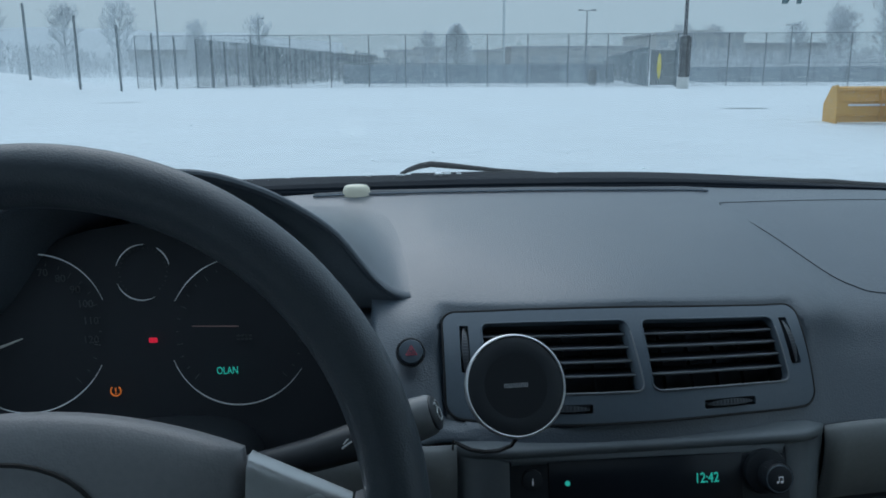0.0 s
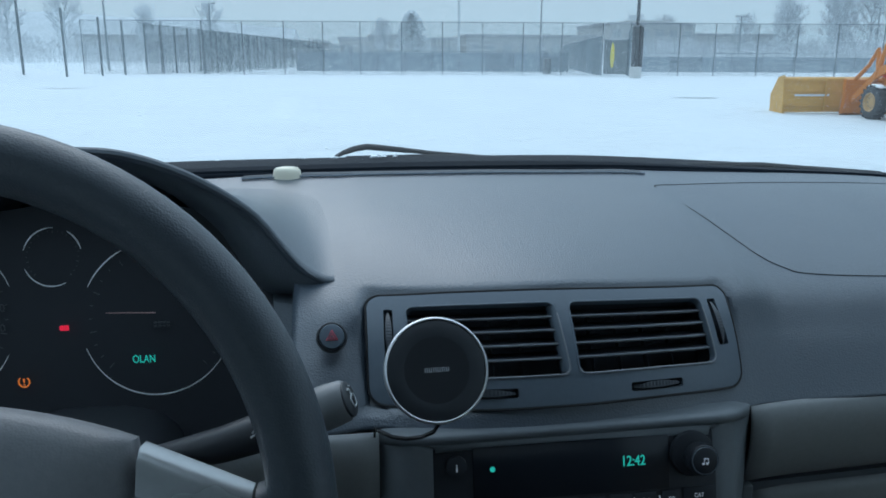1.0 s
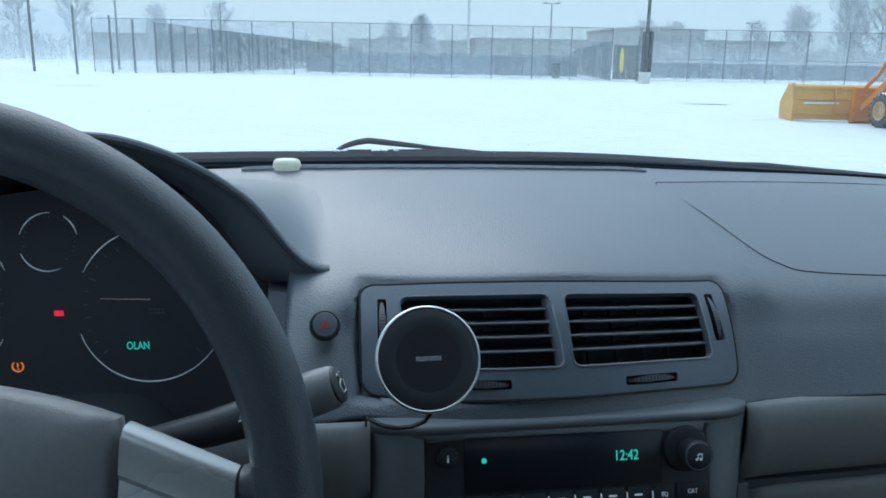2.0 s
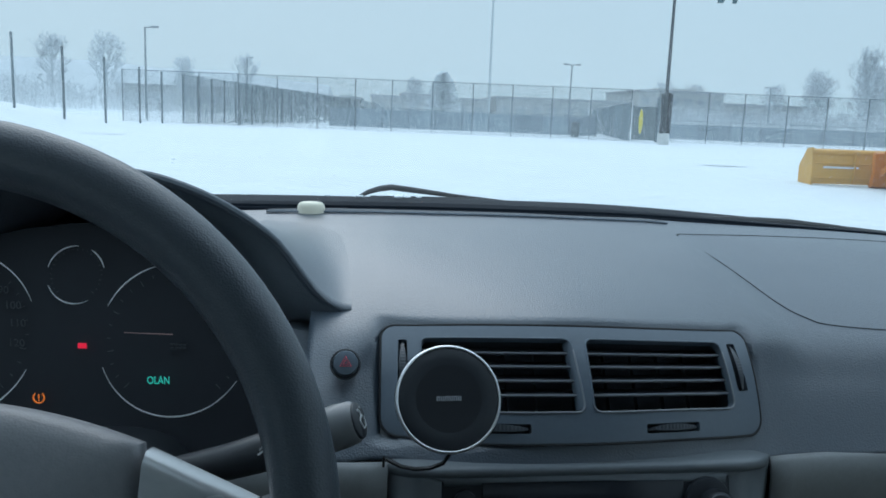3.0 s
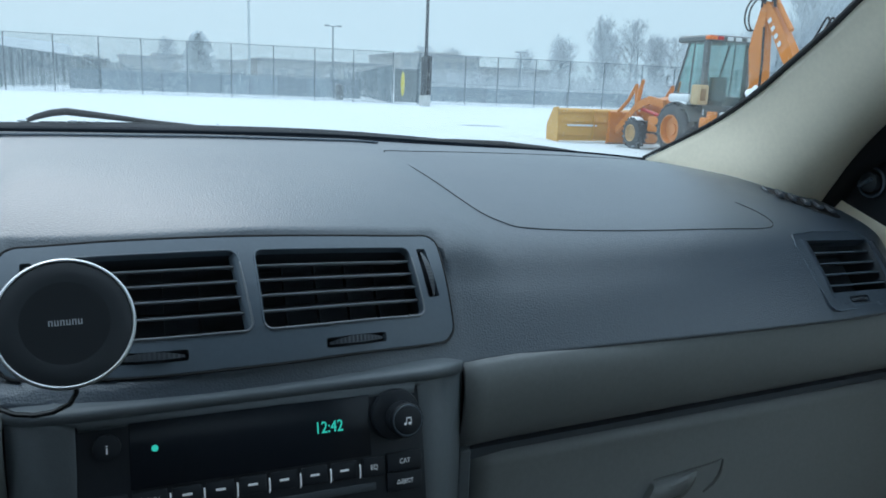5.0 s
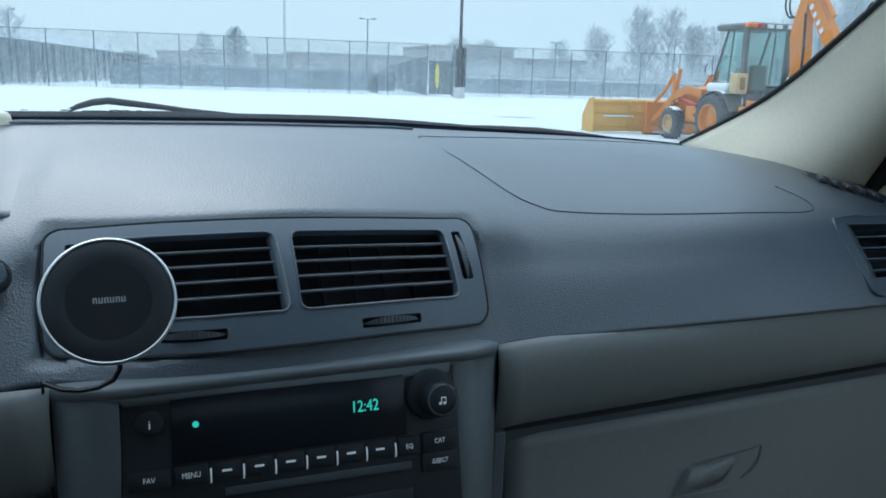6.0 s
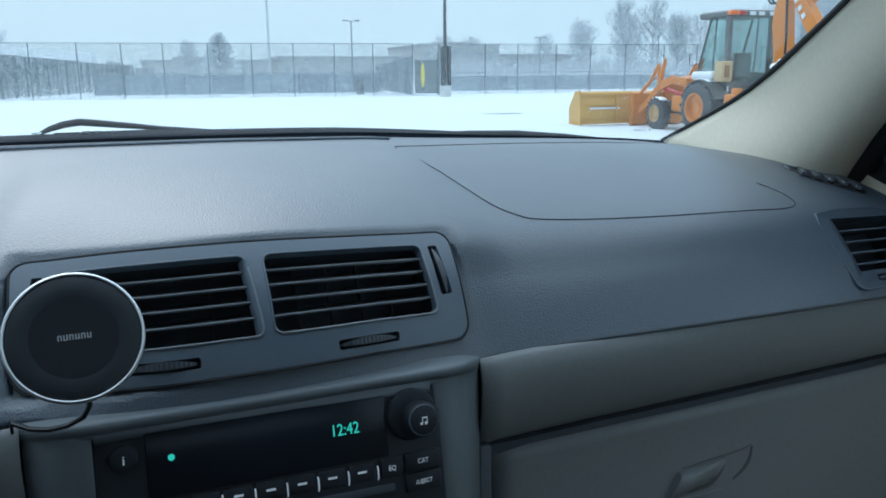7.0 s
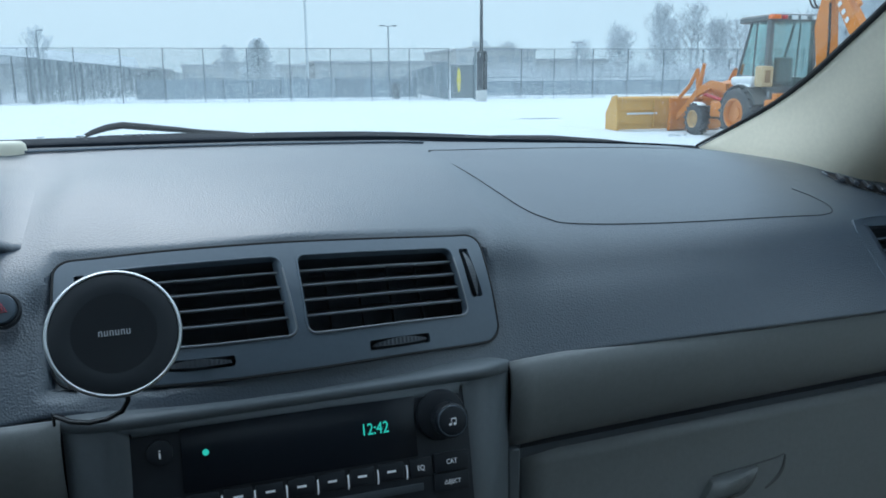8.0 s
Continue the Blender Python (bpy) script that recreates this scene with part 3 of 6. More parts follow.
def handle_bar():
    """The pull: a slanted paddle, proud at its upper edge and running out into the door below."""
    corners = ((0.3276, 0.8343), (0.3757, 0.8375), (0.3599, 0.8182), (0.3119, 0.8132))
    rings = []
    for k in range(9):
        t = k / 8
        top = Vector((corners[0][0] + (corners[1][0] - corners[0][0]) * t, corners[0][1] + (corners[1][1] - corners[0][1]) * t))
        low = Vector((corners[3][0] + (corners[2][0] - corners[3][0]) * t, corners[3][1] + (corners[2][1] - corners[3][1]) * t))
        ring = []
        for q, out in ((0.0, -0.001), (0.0, 0.0065), (0.10, 0.0090), (0.35, 0.0095), (0.7, 0.0070), (0.95, 0.0030), (1.0, -0.001)):
            p = top.lerp(low, q)
            ring.append(glove_at(p.x, p.y) + Vector((0, -out * (0.55 + 0.45 * math.sin(math.pi * min(1.0, 0.12 + t))), 0)))
        rings.append(ring)
    return loft(rings)


def door_line(points, r):
    """A dark shade line or a raised lip drawn on the glove box door."""
    ks = range(len(points))
    n = 8
    line = [(spline([(k, points[k][0]) for k in ks], i / n), spline([(k, points[k][1]) for k in ks], i / n)) for i in range((len(points) - 1) * n + 1)]
    return tube([glove_at(a, z) + Vector((0, -0.0003, 0)) for a, z in line], [r * (0.35 + 0.65 * math.sin(math.pi * (0.1 + 0.8 * i / (len(line) - 1)))) for i in range(len(line))], 6)


# Darker tone that draws the recess's shading as lines on the door.
RECESS_SHADE = mat("recess_plastic", (0.10, 0.103, 0.104), 0.6, vary=0.05)
latch = part("latch_handle", handle_bar(), GLOVE, glove, "grey pull handle")
part("handle_shade", door_line([(0.3770, 0.8372), (0.3725, 0.8270), (0.3600, 0.8170), (0.3400, 0.8150)], 0.0022), RECESS_SHADE, latch, "dark strip painted as shade at the end of the pull handle")
part("recess_line", door_line([(0.4083, 0.8411), (0.4050, 0.8300), (0.3975, 0.8220), (0.3861, 0.8157)], 0.0016), RECESS_SHADE, glove, "dark line painted as shade along the recess beside the handle")
part("recess_rim", door_line([(0.3306, 0.8368), (0.3620, 0.8382), (0.3950, 0.8400), (0.4070, 0.8420)], 0.0008), RECESS_SHADE, glove, "dark line painted as shade along the recess above the handle")
part("recess_lip", door_line([(0.3102, 0.8117), (0.3430, 0.8100), (0.3753, 0.8098)], 0.0013), GLOVE, glove, "raised lip below the handle")

# ---- radio ----
radio = thing("car_radio", "black car radio with teal display, round knob and white-labelled buttons", "radio", m=RADIO)


def rbox(x0, x1, y0, y1, z0, z1, bevel=0.0008):
    return box(x0, x1, y0, y1, z0, z1, bevel, 2)


# local: x across, -y towards the seats, z up from the top edge
part("faceplate", rbox(-0.099, 0.099, 0.000, 0.02, -0.112, 0.003, 0.002), RADIOB, radio)
part("display", rbox(-0.072, 0.064, -0.0012, 0.004, -0.0375, -0.0010, 0.0006), GLOSSB, radio, "dark smoked display window")
knob = part("volume_knob", revolve([(0.0152, 0.0), (0.0158, 0.002), (0.0150, 0.0042), (0.0128, 0.0050)], 36, pose(0.0802, 0, -0.0142, 90)), RADIOB, radio, "black knob with a ribbed edge and a note mark")
part("knob_body", revolve([(0.0105, 0.004), (0.0103, 0.014), (0.0098, 0.0155)], 40, pose(0.0832, 0, -0.0163, 90)), RADIOB, knob)
part("knob_ring", tube([pose(0.0832, 0, -0.0163, 90) @ Vector((0.0090 * math.cos(a), 0.0090 * math.sin(a), 0.0158)) for a in [2 * math.pi * k / 40 for k in range(40)]], 0.0004, 6, closed=True), BEZEL, knob)
part("knob_cap", revolve([(0.0088, 0.012), (0.0086, 0.0160), (0.0070, 0.0168), (0.001, 0.0170)], 36, pose(0.0832, 0, -0.0163, 90)), RADIOB, knob)
ribs = bmesh.new()
for k in range(48):
    a = 2 * math.pi * k / 48
    box(-0.00022, 0.00022, -0.0004, 0.0004, 0.0055, 0.0140, bm=ribs, m=pose(0.0832, 0, -0.0163, 90) @ pose(0.0104 * math.cos(a), 0.0104 * math.sin(a), 0, 0, 0, math.degrees(a) + 90))
part("knob_ribs", ribs, RADIOB, knob, smooth=0)["kind"] = "stuff"
note = bmesh.new()
for dx in (-0.0014, 0.0014):
    revolve([(0.0009, 0), (0.0009, 0.0003)], 12, pose(0.0832 + dx - 0.0007, -0.0171, -0.0180, 90), note)
    box(0.0832 + dx, 0.0832 + dx + 0.0004, -0.0174, -0.0171, -0.0180, -0.0143, bm=note)
box(0.0832 - 0.0014, 0.0832 + 0.0018, -0.0174, -0.0171, -0.0150, -0.0143, bm=note)
part("note_mark", note, INKB, knob, smooth=0)
info_b = part("info_button", revolve([(0.0072, 0.0), (0.0070, 0.0025), (0.0050, 0.0032), (0.001, 0.0030)], 28, pose(-0.0832, 0, -0.0130, 90)), RADIOB, radio, "small round button marked i")
words("info_mark", "i", 0.0072, pose(-0.0832, -0.0034, -0.0138), INKB, info_b, width=1.35)
for x, w, t in ((-0.0848, 0.022, "FAV"), (-0.0626, 0.018, "MENU")):
    b = part("label_button", rbox(x - w / 2, x + w / 2, -0.0014, 0.002, -0.0495, -0.0390), RADIOB, radio)
    words("button_word", t, 0.0044, pose(x, -0.0016, -0.0443), INKB, b, width=0.85)
XS = [-0.0522 + 0.01795 * k for k in range(7)]
for k in range(6):
    x = (XS[k] + XS[k + 1]) / 2
    b = part("preset_button", rbox(XS[k] + 0.0012, XS[k + 1] - 0.0012, -0.0014, 0.002, -0.0495, -0.0390), RADIOB, radio)
    part("preset_dash", box(x - 0.0027, x + 0.0027, -0.0018, -0.0012, -0.0446, -0.0433), INKB, b, smooth=0)
# The ridges' bright look comes from the same added glow.
for x in XS:
    part("button_ridge", tube([(x, -0.0026, -0.0495), (x, -0.0042, -0.0482), (x, -0.0046, -0.0432), (x, -0.0036, -0.0412)], 0.0005, 6), INKB, radio, "bright ridge between preset buttons")
for x, w, z, t, s in ((0.0650, 0.014, -0.0446, "EQ", 0.0042), (0.0848, 0.0225, -0.0435, "CAT", 0.0042), (0.0842, 0.0225, -0.0558, "\u25b3EJECT", 0.0036)):
    b = part("label_button", rbox(x - w / 2, x + w / 2, -0.0018, 0.002, z - 0.0058, z + 0.0058), RADIOB, radio)
    words("button_word", t, s, pose(x, -0.0020, z), INKB, b, width=0.85)
part("disc_slot", rbox(-0.045, 0.066, -0.0012, 0.002, -0.0585, -0.0540, 0.0004), CAVITY, radio, "black disc slot")
part("lower_keys", rbox(-0.094, 0.066, -0.002, 0.004, -0.085, -0.070, 0.001), RADIOB, radio)
words("clock_digits", "12:42", 0.0098, pose(0.0385, -0.0015, -0.0172), TEAL, radio, depth=0.0003, width=0.80)
dot = bmesh.new()
revolve([(0.0018, 0), (0.0018, 0.0004)], 16, pose(-0.0590, -0.0012, -0.0163, 90), dot)
part("disc_symbol", dot, TEAL, radio, "small teal disc sign")

# ---- phone holder with its cable ----
holder = thing("phone_holder", "round black magnetic phone holder with an aluminium rim", "phone holder", m=Matrix.Translation((-0.1012, 0.4625, 1.0312)) @ pose(0, 0, 0, 64, 0, 6) @ Matrix.Scale(0.977, 4))
part("pad", revolve([(0.0316, -0.001), (0.0316, 0.0004), (0.0306, 0.0012), (0.0215, 0.0012), (0.0211, 0.0011), (0.001, 0.0011)], 64), mat("black_silicone_pad", (0.020, 0.025, 0.032), 0.55, vary=0.05), holder)
part("rim", revolve([(0.0300, -0.009), (0.0322, -0.0080), (0.0332, -0.004), (0.0335, -0.0006), (0.03335, 0.0006), (0.0329, 0.0014), (0.0323, 0.0017), (0.0317, 0.0014), (0.0314, -0.001)], 64), POLISH, holder, "bright aluminium rim")
part("inner_disc", revolve([(0.0209, 0.0008), (0.0209, 0.0012), (0.001, 0.0012)], 48), mat("gloss_black_disc", (0.014, 0.017, 0.022), 0.42, vary=0.05), holder)
part("neck", revolve([(0.012, -0.007), (0.010, -0.012), (0.009, -0.024)], 24), BLACK, holder)
logo = bmesh.new()
for k in range(6):
    x = -0.0068 + 0.0027 * k
    box(x - 0.0010, x - 0.0004, -0.0014, 0.0014, 0.0013, 0.0015, bm=logo)
    box(x + 0.0004, x + 0.0010, -0.0014, 0.0014, 0.0013, 0.0015, bm=logo)
    box(x - 0.0010, x + 0.0010, (0.0009, -0.0014)[k % 2], (0.0014, -0.0009)[k % 2], 0.0013, 0.0015, bm=logo)
part("brand_bars", logo, mat("grey_print", (0.48, 0.51, 0.55), 0.5, vary=0.03), holder, "grey printed maker's mark", smooth=0)
cable = thing("charging_cable", "thin black charging cable looped under the phone holder", "cable")
part("cord", tube([(-0.0990, 0.470, 1.002), (-0.0985, 0.470, 0.992), (-0.102, 0.4715, 0.9855), (-0.110, 0.473, 0.9815), (-0.119, 0.4745, 0.9800), (-0.128, 0.477, 0.9806), (-0.1362, 0.482, 0.9826), (-0.1390, 0.491, 0.9810), (-0.1388, 0.495, 0.93), (-0.1388, 0.497, 0.88)], [0.0014] * 7 + [0.0009, 0.0006, 0.0006], 8), mat("glossy_black_cord", (0.012, 0.013, 0.015), 0.22, vary=0.05), cable)

# ---- instrument cluster under its hood ----
cluster = thing("instrument_cluster", "dark instrument cluster with thin bright gauge rings under a hood", "instrument cluster")


HOOD = [(0.0, 0.098), (0.04, 0.096), (0.08, 0.085), (0.11, 0.071), (0.1335, 0.056), (0.143, 0.047), (0.157, 0.030), (0.171, 0.014), (0.183, 0.0048), (0.196, 0.001), (0.235, 0.0)]


def hood(u, w):
    """The visor: u from -1 (left foot) to 1 (right foot), w 0 at the rim and 1 where it runs out into the pad."""
    x = -0.357 + 0.235 * u
    lift = spline(HOOD, abs(0.235 * u))
    y = 0.585 + 0.018 * lift / 0.098 + 0.22 * w
    return Vector((x, y, on_pad(x, y).z - 0.0006 - 0.0014 * min(1.0, max(0.0, abs(0.235 * u) - 0.175) / 0.03) + lift * (1 - w) ** (1.4 + 0.8 * u * u)))


visor = part("hood", sheet(lambda u, v: hood(-1 + 2 * u, v), 90, 24), DASH, cluster, "grained cluster hood", smooth=60)
solid(visor, 0.005, (0, 0, 1))
part("hood_lip", tube([hood(-0.77 + 1.54 * k / 50, 0) + Vector((0, 0, -0.001)) for k in range(51)], [0.0028 * (1 - abs(2 * k / 50 - 1) ** 4) + 0.0004 for k in range(51)], 8), HOODV, cluster)


def visor_inner(u, v):
    p = hood(0.83 * (2 * u - 1), 0)
    return Vector((-0.357 + (p.x + 0.357) * (1 - 0.36 * v**0.5), p.y + 0.10 * v, p.z - 0.003 - 0.030 * v**0.6))


part("hood_tunnel", sheet(visor_inner, 60, 10), HOODV, cluster, "smooth dark inner face of the visor", smooth=70)
part("side_cheek", loft([[Vector((-0.1755 + dx, 0.575 - 0.075 * s + dy, 1.034 - 0.065 * s)) for dx, dy in ((-0.036, 0.030), (-0.020, 0.022), (-0.020, 0.09), (-0.042, 0.09))] for s in [k / 10 for k in range(11)]]), HOODV, cluster)


def dial(x, z, d=0.0):
    far = Vector((x, 0.655 + 0.28 * (z - 1.0) - d, z))
    return far.lerp(Vector((-0.1755, -0.004, 1.226)), 0.05)


part("face", plate([(-0.195, 0.90), (-0.195, 1.045)] + [(-0.357 + 0.16 * math.cos(radians(a)), 1.045 + 0.055 * math.sin(radians(a))) for a in range(15, 166, 15)] + [(-0.52, 1.045), (-0.52, 0.90)], [], lambda a, b: dial(a, b, -0.004)), mat("cluster_black", (0.029, 0.033, 0.040), 0.6, vary=0.05, spec=0.22), cluster)


def ring(cx, cz, r, spans, wide=0.00062):
    bm = bmesh.new()
    for a0, a1 in spans:
        n = max(6, int(abs(a1 - a0) / 5))
        rad = [wide * (0.35 + 0.65 * math.sin(math.pi * k / n)) for k in range(n + 1)]
        tube([dial(cx + r * math.cos(radians(a0 + (a1 - a0) * k / n)), cz + r * math.sin(radians(a0 + (a1 - a0) * k / n)), 0.002) for k in range(n + 1)], rad, 6, bm)
    return bm


GAUGES = ((-0.4843, 1.0099, 0.0645, ((-120, -25), (24, 150))), (-0.3096, 1.0081, 0.0607, ((-158, -32), (106, 155))), (-0.3919, 1.0579, 0.0230, ((-157, -62), (15, 60), (88, 166))))
for cx, cz, r, spans in GAUGES:
    for span in spans:
        part("gauge_arc", ring(cx, cz, r, (span,)), CHROME, cluster, "thin chrome arc of a gauge")
    ticks = bmesh.new()
    for k in range(25):
        a = radians(225 - 270 * k / 24)
        tube([dial(cx + q * r * math.cos(a), cz + q * r * math.sin(a), 0.001) for q in ((0.90, 0.86) if k % 3 else (0.90, 0.82))], 0.0003, 4, ticks)
    part("dial_marks", ticks, INKD, cluster, "unlit dial marks")["kind"] = "stuff"
NEEDLE = mat("pale_needle", (0.55, 0.55, 0.52), 0.4, vary=0.03)
part("needle", tube([dial(-0.515, 0.9975, 0.006), dial(-0.4960, 1.0045, 0.006), dial(-0.4895, 1.0069, 0.006)], [0.0012, 0.0009, 0.0005], 6), NEEDLE, cluster)
part("needle", tube([dial(-0.3495, 1.0139, 0.006), dial(-0.3105, 1.0130, 0.006)], [0.0003, 0.0005], 6), mat("pale_red_needle", (0.50, 0.30, 0.28), 0.4, vary=0.03), cluster, "pale red needle")
for a, t in ((80, "70"), (62, "80"), (44, "90"), (27, "100"), (10, "110"), (-8, "120")):
    words("dial_figure", t, 0.0085, Matrix.Translation(dial(-0.4843 + 0.0495 * math.cos(radians(a)), 1.0099 + 0.0495 * math.sin(radians(a)), 0.001)), INKD, cluster)
unit = bmesh.new()
for q in range(4):
    c = dial(-0.3130 + 0.0034 * q, 1.0000, 0.001)
    box(c.x, c.x + 0.0026, c.y, c.y + 0.0004, c.z, c.z + 0.0018, bm=unit)
    box(c.x, c.x + 0.0026, c.y, c.y + 0.0004, c.z + 0.0030, c.z + 0.0046, bm=unit)
part("dial_unit", unit, INKD, cluster, "unlit unit lettering bars", smooth=0)["kind"] = "stuff"
words("message_text", "OLAN", 0.0088, Matrix.Translation(dial(-0.3206, 0.9758, 0.003)), TEAL, cluster, width=0.72)
part("brake_lamp", box(-0.0034, 0.0034, -0.0005, 0.0005, -0.0021, 0.0021, 0.0004, 1, m=Matrix.Translation(dial(-0.3827, 1.0023, 0.003))), REDL, cluster, "glowing red warning light")
tp = bmesh.new()
TC = dial(-0.4140, 0.9617, 0.003)
tube([TC + Vector((0.0040 * math.cos(radians(a)), 0, 0.0042 * math.sin(radians(a)))) for a in range(130, 421, 20)], 0.00055, 6, tp)
tube([TC + Vector((0, 0, 0.0026)), TC + Vector((0, 0, -0.0006))], 0.0006, 6, tp)
tube([TC + Vector((0, 0, -0.0018)), TC + Vector((0, 0, -0.0026))], 0.0006, 6, tp)
part("tyre_lamp", tp, AMBER, cluster, "glowing amber tyre-pressure light")

# ---- steering wheel ----
WC = Vector((-0.352, 0.339, 1.008))
wheel = thing("steering_wheel", "dark grained plastic steering wheel with a silver spoke", "steering wheel", m=Matrix.Translation(WC) @ pose(0, 0, 0, 90 - 17.2, 0, 0))
# local: x right, y up along the wheel, z towards the driver
RW = 0.1765


def rim_ring(a):
    c, s = math.cos(a), math.sin(a)
    return [Vector(((RW + 0.0158 * math.cos(q)) * c, (RW + 0.0158 * math.cos(q)) * s, 0.0172 * math.sin(q))) for q in [2 * math.pi * k / 20 for k in range(20)]]


bm = loft([rim_ring(2 * math.pi * k / 96) for k in range(97)], True, False)
bmesh.ops.remove_doubles(bm, verts=bm.verts, dist=1e-5)
part("rim", bm, WHEELM, wheel, smooth=80)


def hub_edge():
    """Outline of the airbag cover: arched top, straight sides, tapering below."""
    out = [(x, 0.063 - 0.0195 * (x / 0.102) ** 2) for x in [0.102 - 0.0102 * k for k in range(21)]]
    out += [(-0.104, 0.030), (-0.103, 0.005), (-0.098, -0.025), (-0.085, -0.055), (-0.060, -0.082), (-0.025, -0.095)]
    return out + [(-x, y) for x, y in out[:20:-1]]


HUB = [(0.86, -0.034), (0.95, -0.020), (0.99, -0.010), (1.0, -0.001), (0.990, 0.006), (0.962, 0.0105), (0.90, 0.0150), (0.76, 0.0205), (0.5, 0.0245), (0.2, 0.0262), (0.02, 0.0265)]
hub = part("hub_cover", loft([[Vector((x * s, (y + 0.01) * s - 0.01, h)) for x, y in hub_edge()] for s, h in HUB]), HUBM, wheel, "grained airbag cover", smooth=60)
part("emblem_groove", tube([Vector((0.047 * math.cos(radians(a)), 0.008 + 0.035 * math.sin(radians(a)), 0.0232 + 0.0012 * abs(math.cos(radians(a))))) for a in range(0, 360, 10)], 0.0011, 6, closed=True), GROOVE, hub)


def spoke_ring(x, side, top, low, h):
    return [Vector((side * x, y, z)) for y, z in ((top, h - 0.016), (top - 0.001, h - 0.004), (top - 0.006, h + 0.002), (top - 0.020, h + 0.0040), (top - 0.0225, h + 0.0020), (top - 0.030, h + 0.0030), (low + 0.012, h + 0.001), (low, h - 0.006), (low, h - 0.018))]


for side in (1, -1):
    part("spoke_trim", loft([spoke_ring(0.1055 + 0.048 * s, side, 0.0415 - 0.023 * s, -0.045 + 0.005 * s, 0.011 - 0.006 * s) for s in (0, 0.02, 0.25, 0.5, 0.75, 0.98, 1)]), SILVER, wheel, "silver spoke trim", smooth=50)
    part("spoke_root", loft([spoke_ring(0.1548 + 0.018 * s, side, 0.0185 + 0.022 * s**2, -0.040 - 0.02 * s**2, 0.004) for s in (0, 0.05, 0.3, 0.6, 1)]), WHEELM, wheel, smooth=50)
part("lower_spoke", loft([[Vector((q * (0.050 - 0.018 * s), -0.085 - 0.085 * s, z * (1 - 0.5 * s))) for q, z in ((-1, -0.012), (-0.9, 0.006), (0, 0.012), (0.9, 0.006), (1, -0.012))] for s in (0, 0.3, 0.6, 1)]), HUBM, wheel)

# steering column shroud and stalks
column = thing("steering_column", "black plastic steering column shroud with a control stalk", "steering column")
part("shroud", loft([[Vector((-0.352 + (0.058 + 0.014 * s) * math.copysign(abs(math.cos(a)) ** 0.7, math.cos(a)), 0.385 + 0.26 * s, 0.955 - 0.06 * s + (0.042 + 0.008 * s) * math.copysign(abs(math.sin(a)) ** 0.7, math.sin(a)))) for a in [2 * math.pi * k / 32 for k in range(32)]] for s in (0, 0.08, 0.3, 0.6, 1.0)]), BLACK, column)
# The pale lip paints the highlight along the shroud's top edge.
part("shroud_lip", tube([Vector((-0.352 + 0.060 * math.copysign(abs(math.cos(radians(a))) ** 0.7, math.cos(radians(a))), 0.392, 0.955 + 0.046 * math.copysign(abs(math.sin(radians(a))) ** 0.7, math.sin(radians(a))))) for a in range(0, 181, 6)], 0.0022, 6), RIMHI, column)
stalk = part("wiper_stalk", tube([(-0.300, 0.440, 0.984), (-0.255, 0.432, 0.998), (-0.225, 0.426, 1.007), (-0.197, 0.4225, 1.017), (-0.194, 0.422, 1.018)], [0.0075, 0.0085, 0.0100, 0.0112, 0.0105], 20), BLACK, column, "black wiper stalk with a grey end")
part("collar_edge", tube([(-0.1945, 0.422, 1.0178), (-0.1925, 0.4217, 1.0185)], 0.0109, 20), RIMHI, stalk)
part("stalk_end", tube([(-0.192, 0.4215, 1.0196), (-0.185, 0.420, 1.0226), (-0.165, 0.4175, 1.0312), (-0.1570, 0.4165, 1.0344), (-0.1552, 0.4162, 1.0351)], [0.0090, 0.0120, 0.0124, 0.0116, 0.0104], 24), mat("grey_stalk_plastic", (0.17, 0.18, 0.19), 0.35, grain=0.05, scale=700, vary=0.06), stalk, "grey rounded stalk end")
SE = look((-0.1552, 0.4162, 1.0351), (-0.30, 0.4415, 0.9735)) @ Matrix.Scale(1.13, 4)
part("end_button", revolve([(0.0090, -0.002), (0.0088, 0.0012), (0.0074, 0.0020), (0.001, 0.0022)], 28, SE), BLACK, stalk, "oval button with a washer sign")
wash = bmesh.new()
tube([SE @ Vector(p) for p in ((-0.0036, 0.0006, 0.0026), (-0.0022, -0.0040, 0.0026), (0.0022, -0.0040, 0.0026), (0.0036, 0.0006, 0.0026), (0.0016, 0.0018, 0.0026), (-0.0016, 0.0018, 0.0026))], 0.0004, 5, wash, closed=True)
tube([SE @ Vector(p) for p in ((0, 0.0010, 0.0026), (0, 0.0052, 0.0026))], 0.0004, 5, wash)
tube([SE @ Vector(p) for p in ((-0.0028, 0.0052, 0.0026), (-0.0014, 0.0060, 0.0026))], 0.0004, 5, wash)
tube([SE @ Vector(p) for p in ((0.0028, 0.0052, 0.0026), (0.0014, 0.0060, 0.0026))], 0.0004, 5, wash)
part("washer_sign", wash, INK, stalk)
mark = bmesh.new()
tube([(-0.2075, 0.4115, 1.0175), (-0.2020, 0.4095, 1.0225)], 0.0006, 5, mark)
tube([(-0.2065, 0.4105, 1.0205), (-0.2040, 0.4085, 1.0245)], 0.0005, 5, mark)
part("wiper_sign", mark, INK, stalk)

# ---- pillar, door, windscreen and car shell ----
EDGE = [(0.5610, 0.927, 1.071), (0.594, 0.845, 1.119), (0.598, 0.785, 1.153), (0.590, 0.725, 1.188), (0.579, 0.664, 1.223), (0.566, 0.610, 1.255), (0.545, 0.52, 1.305), (0.50, 0.36, 1.395)]
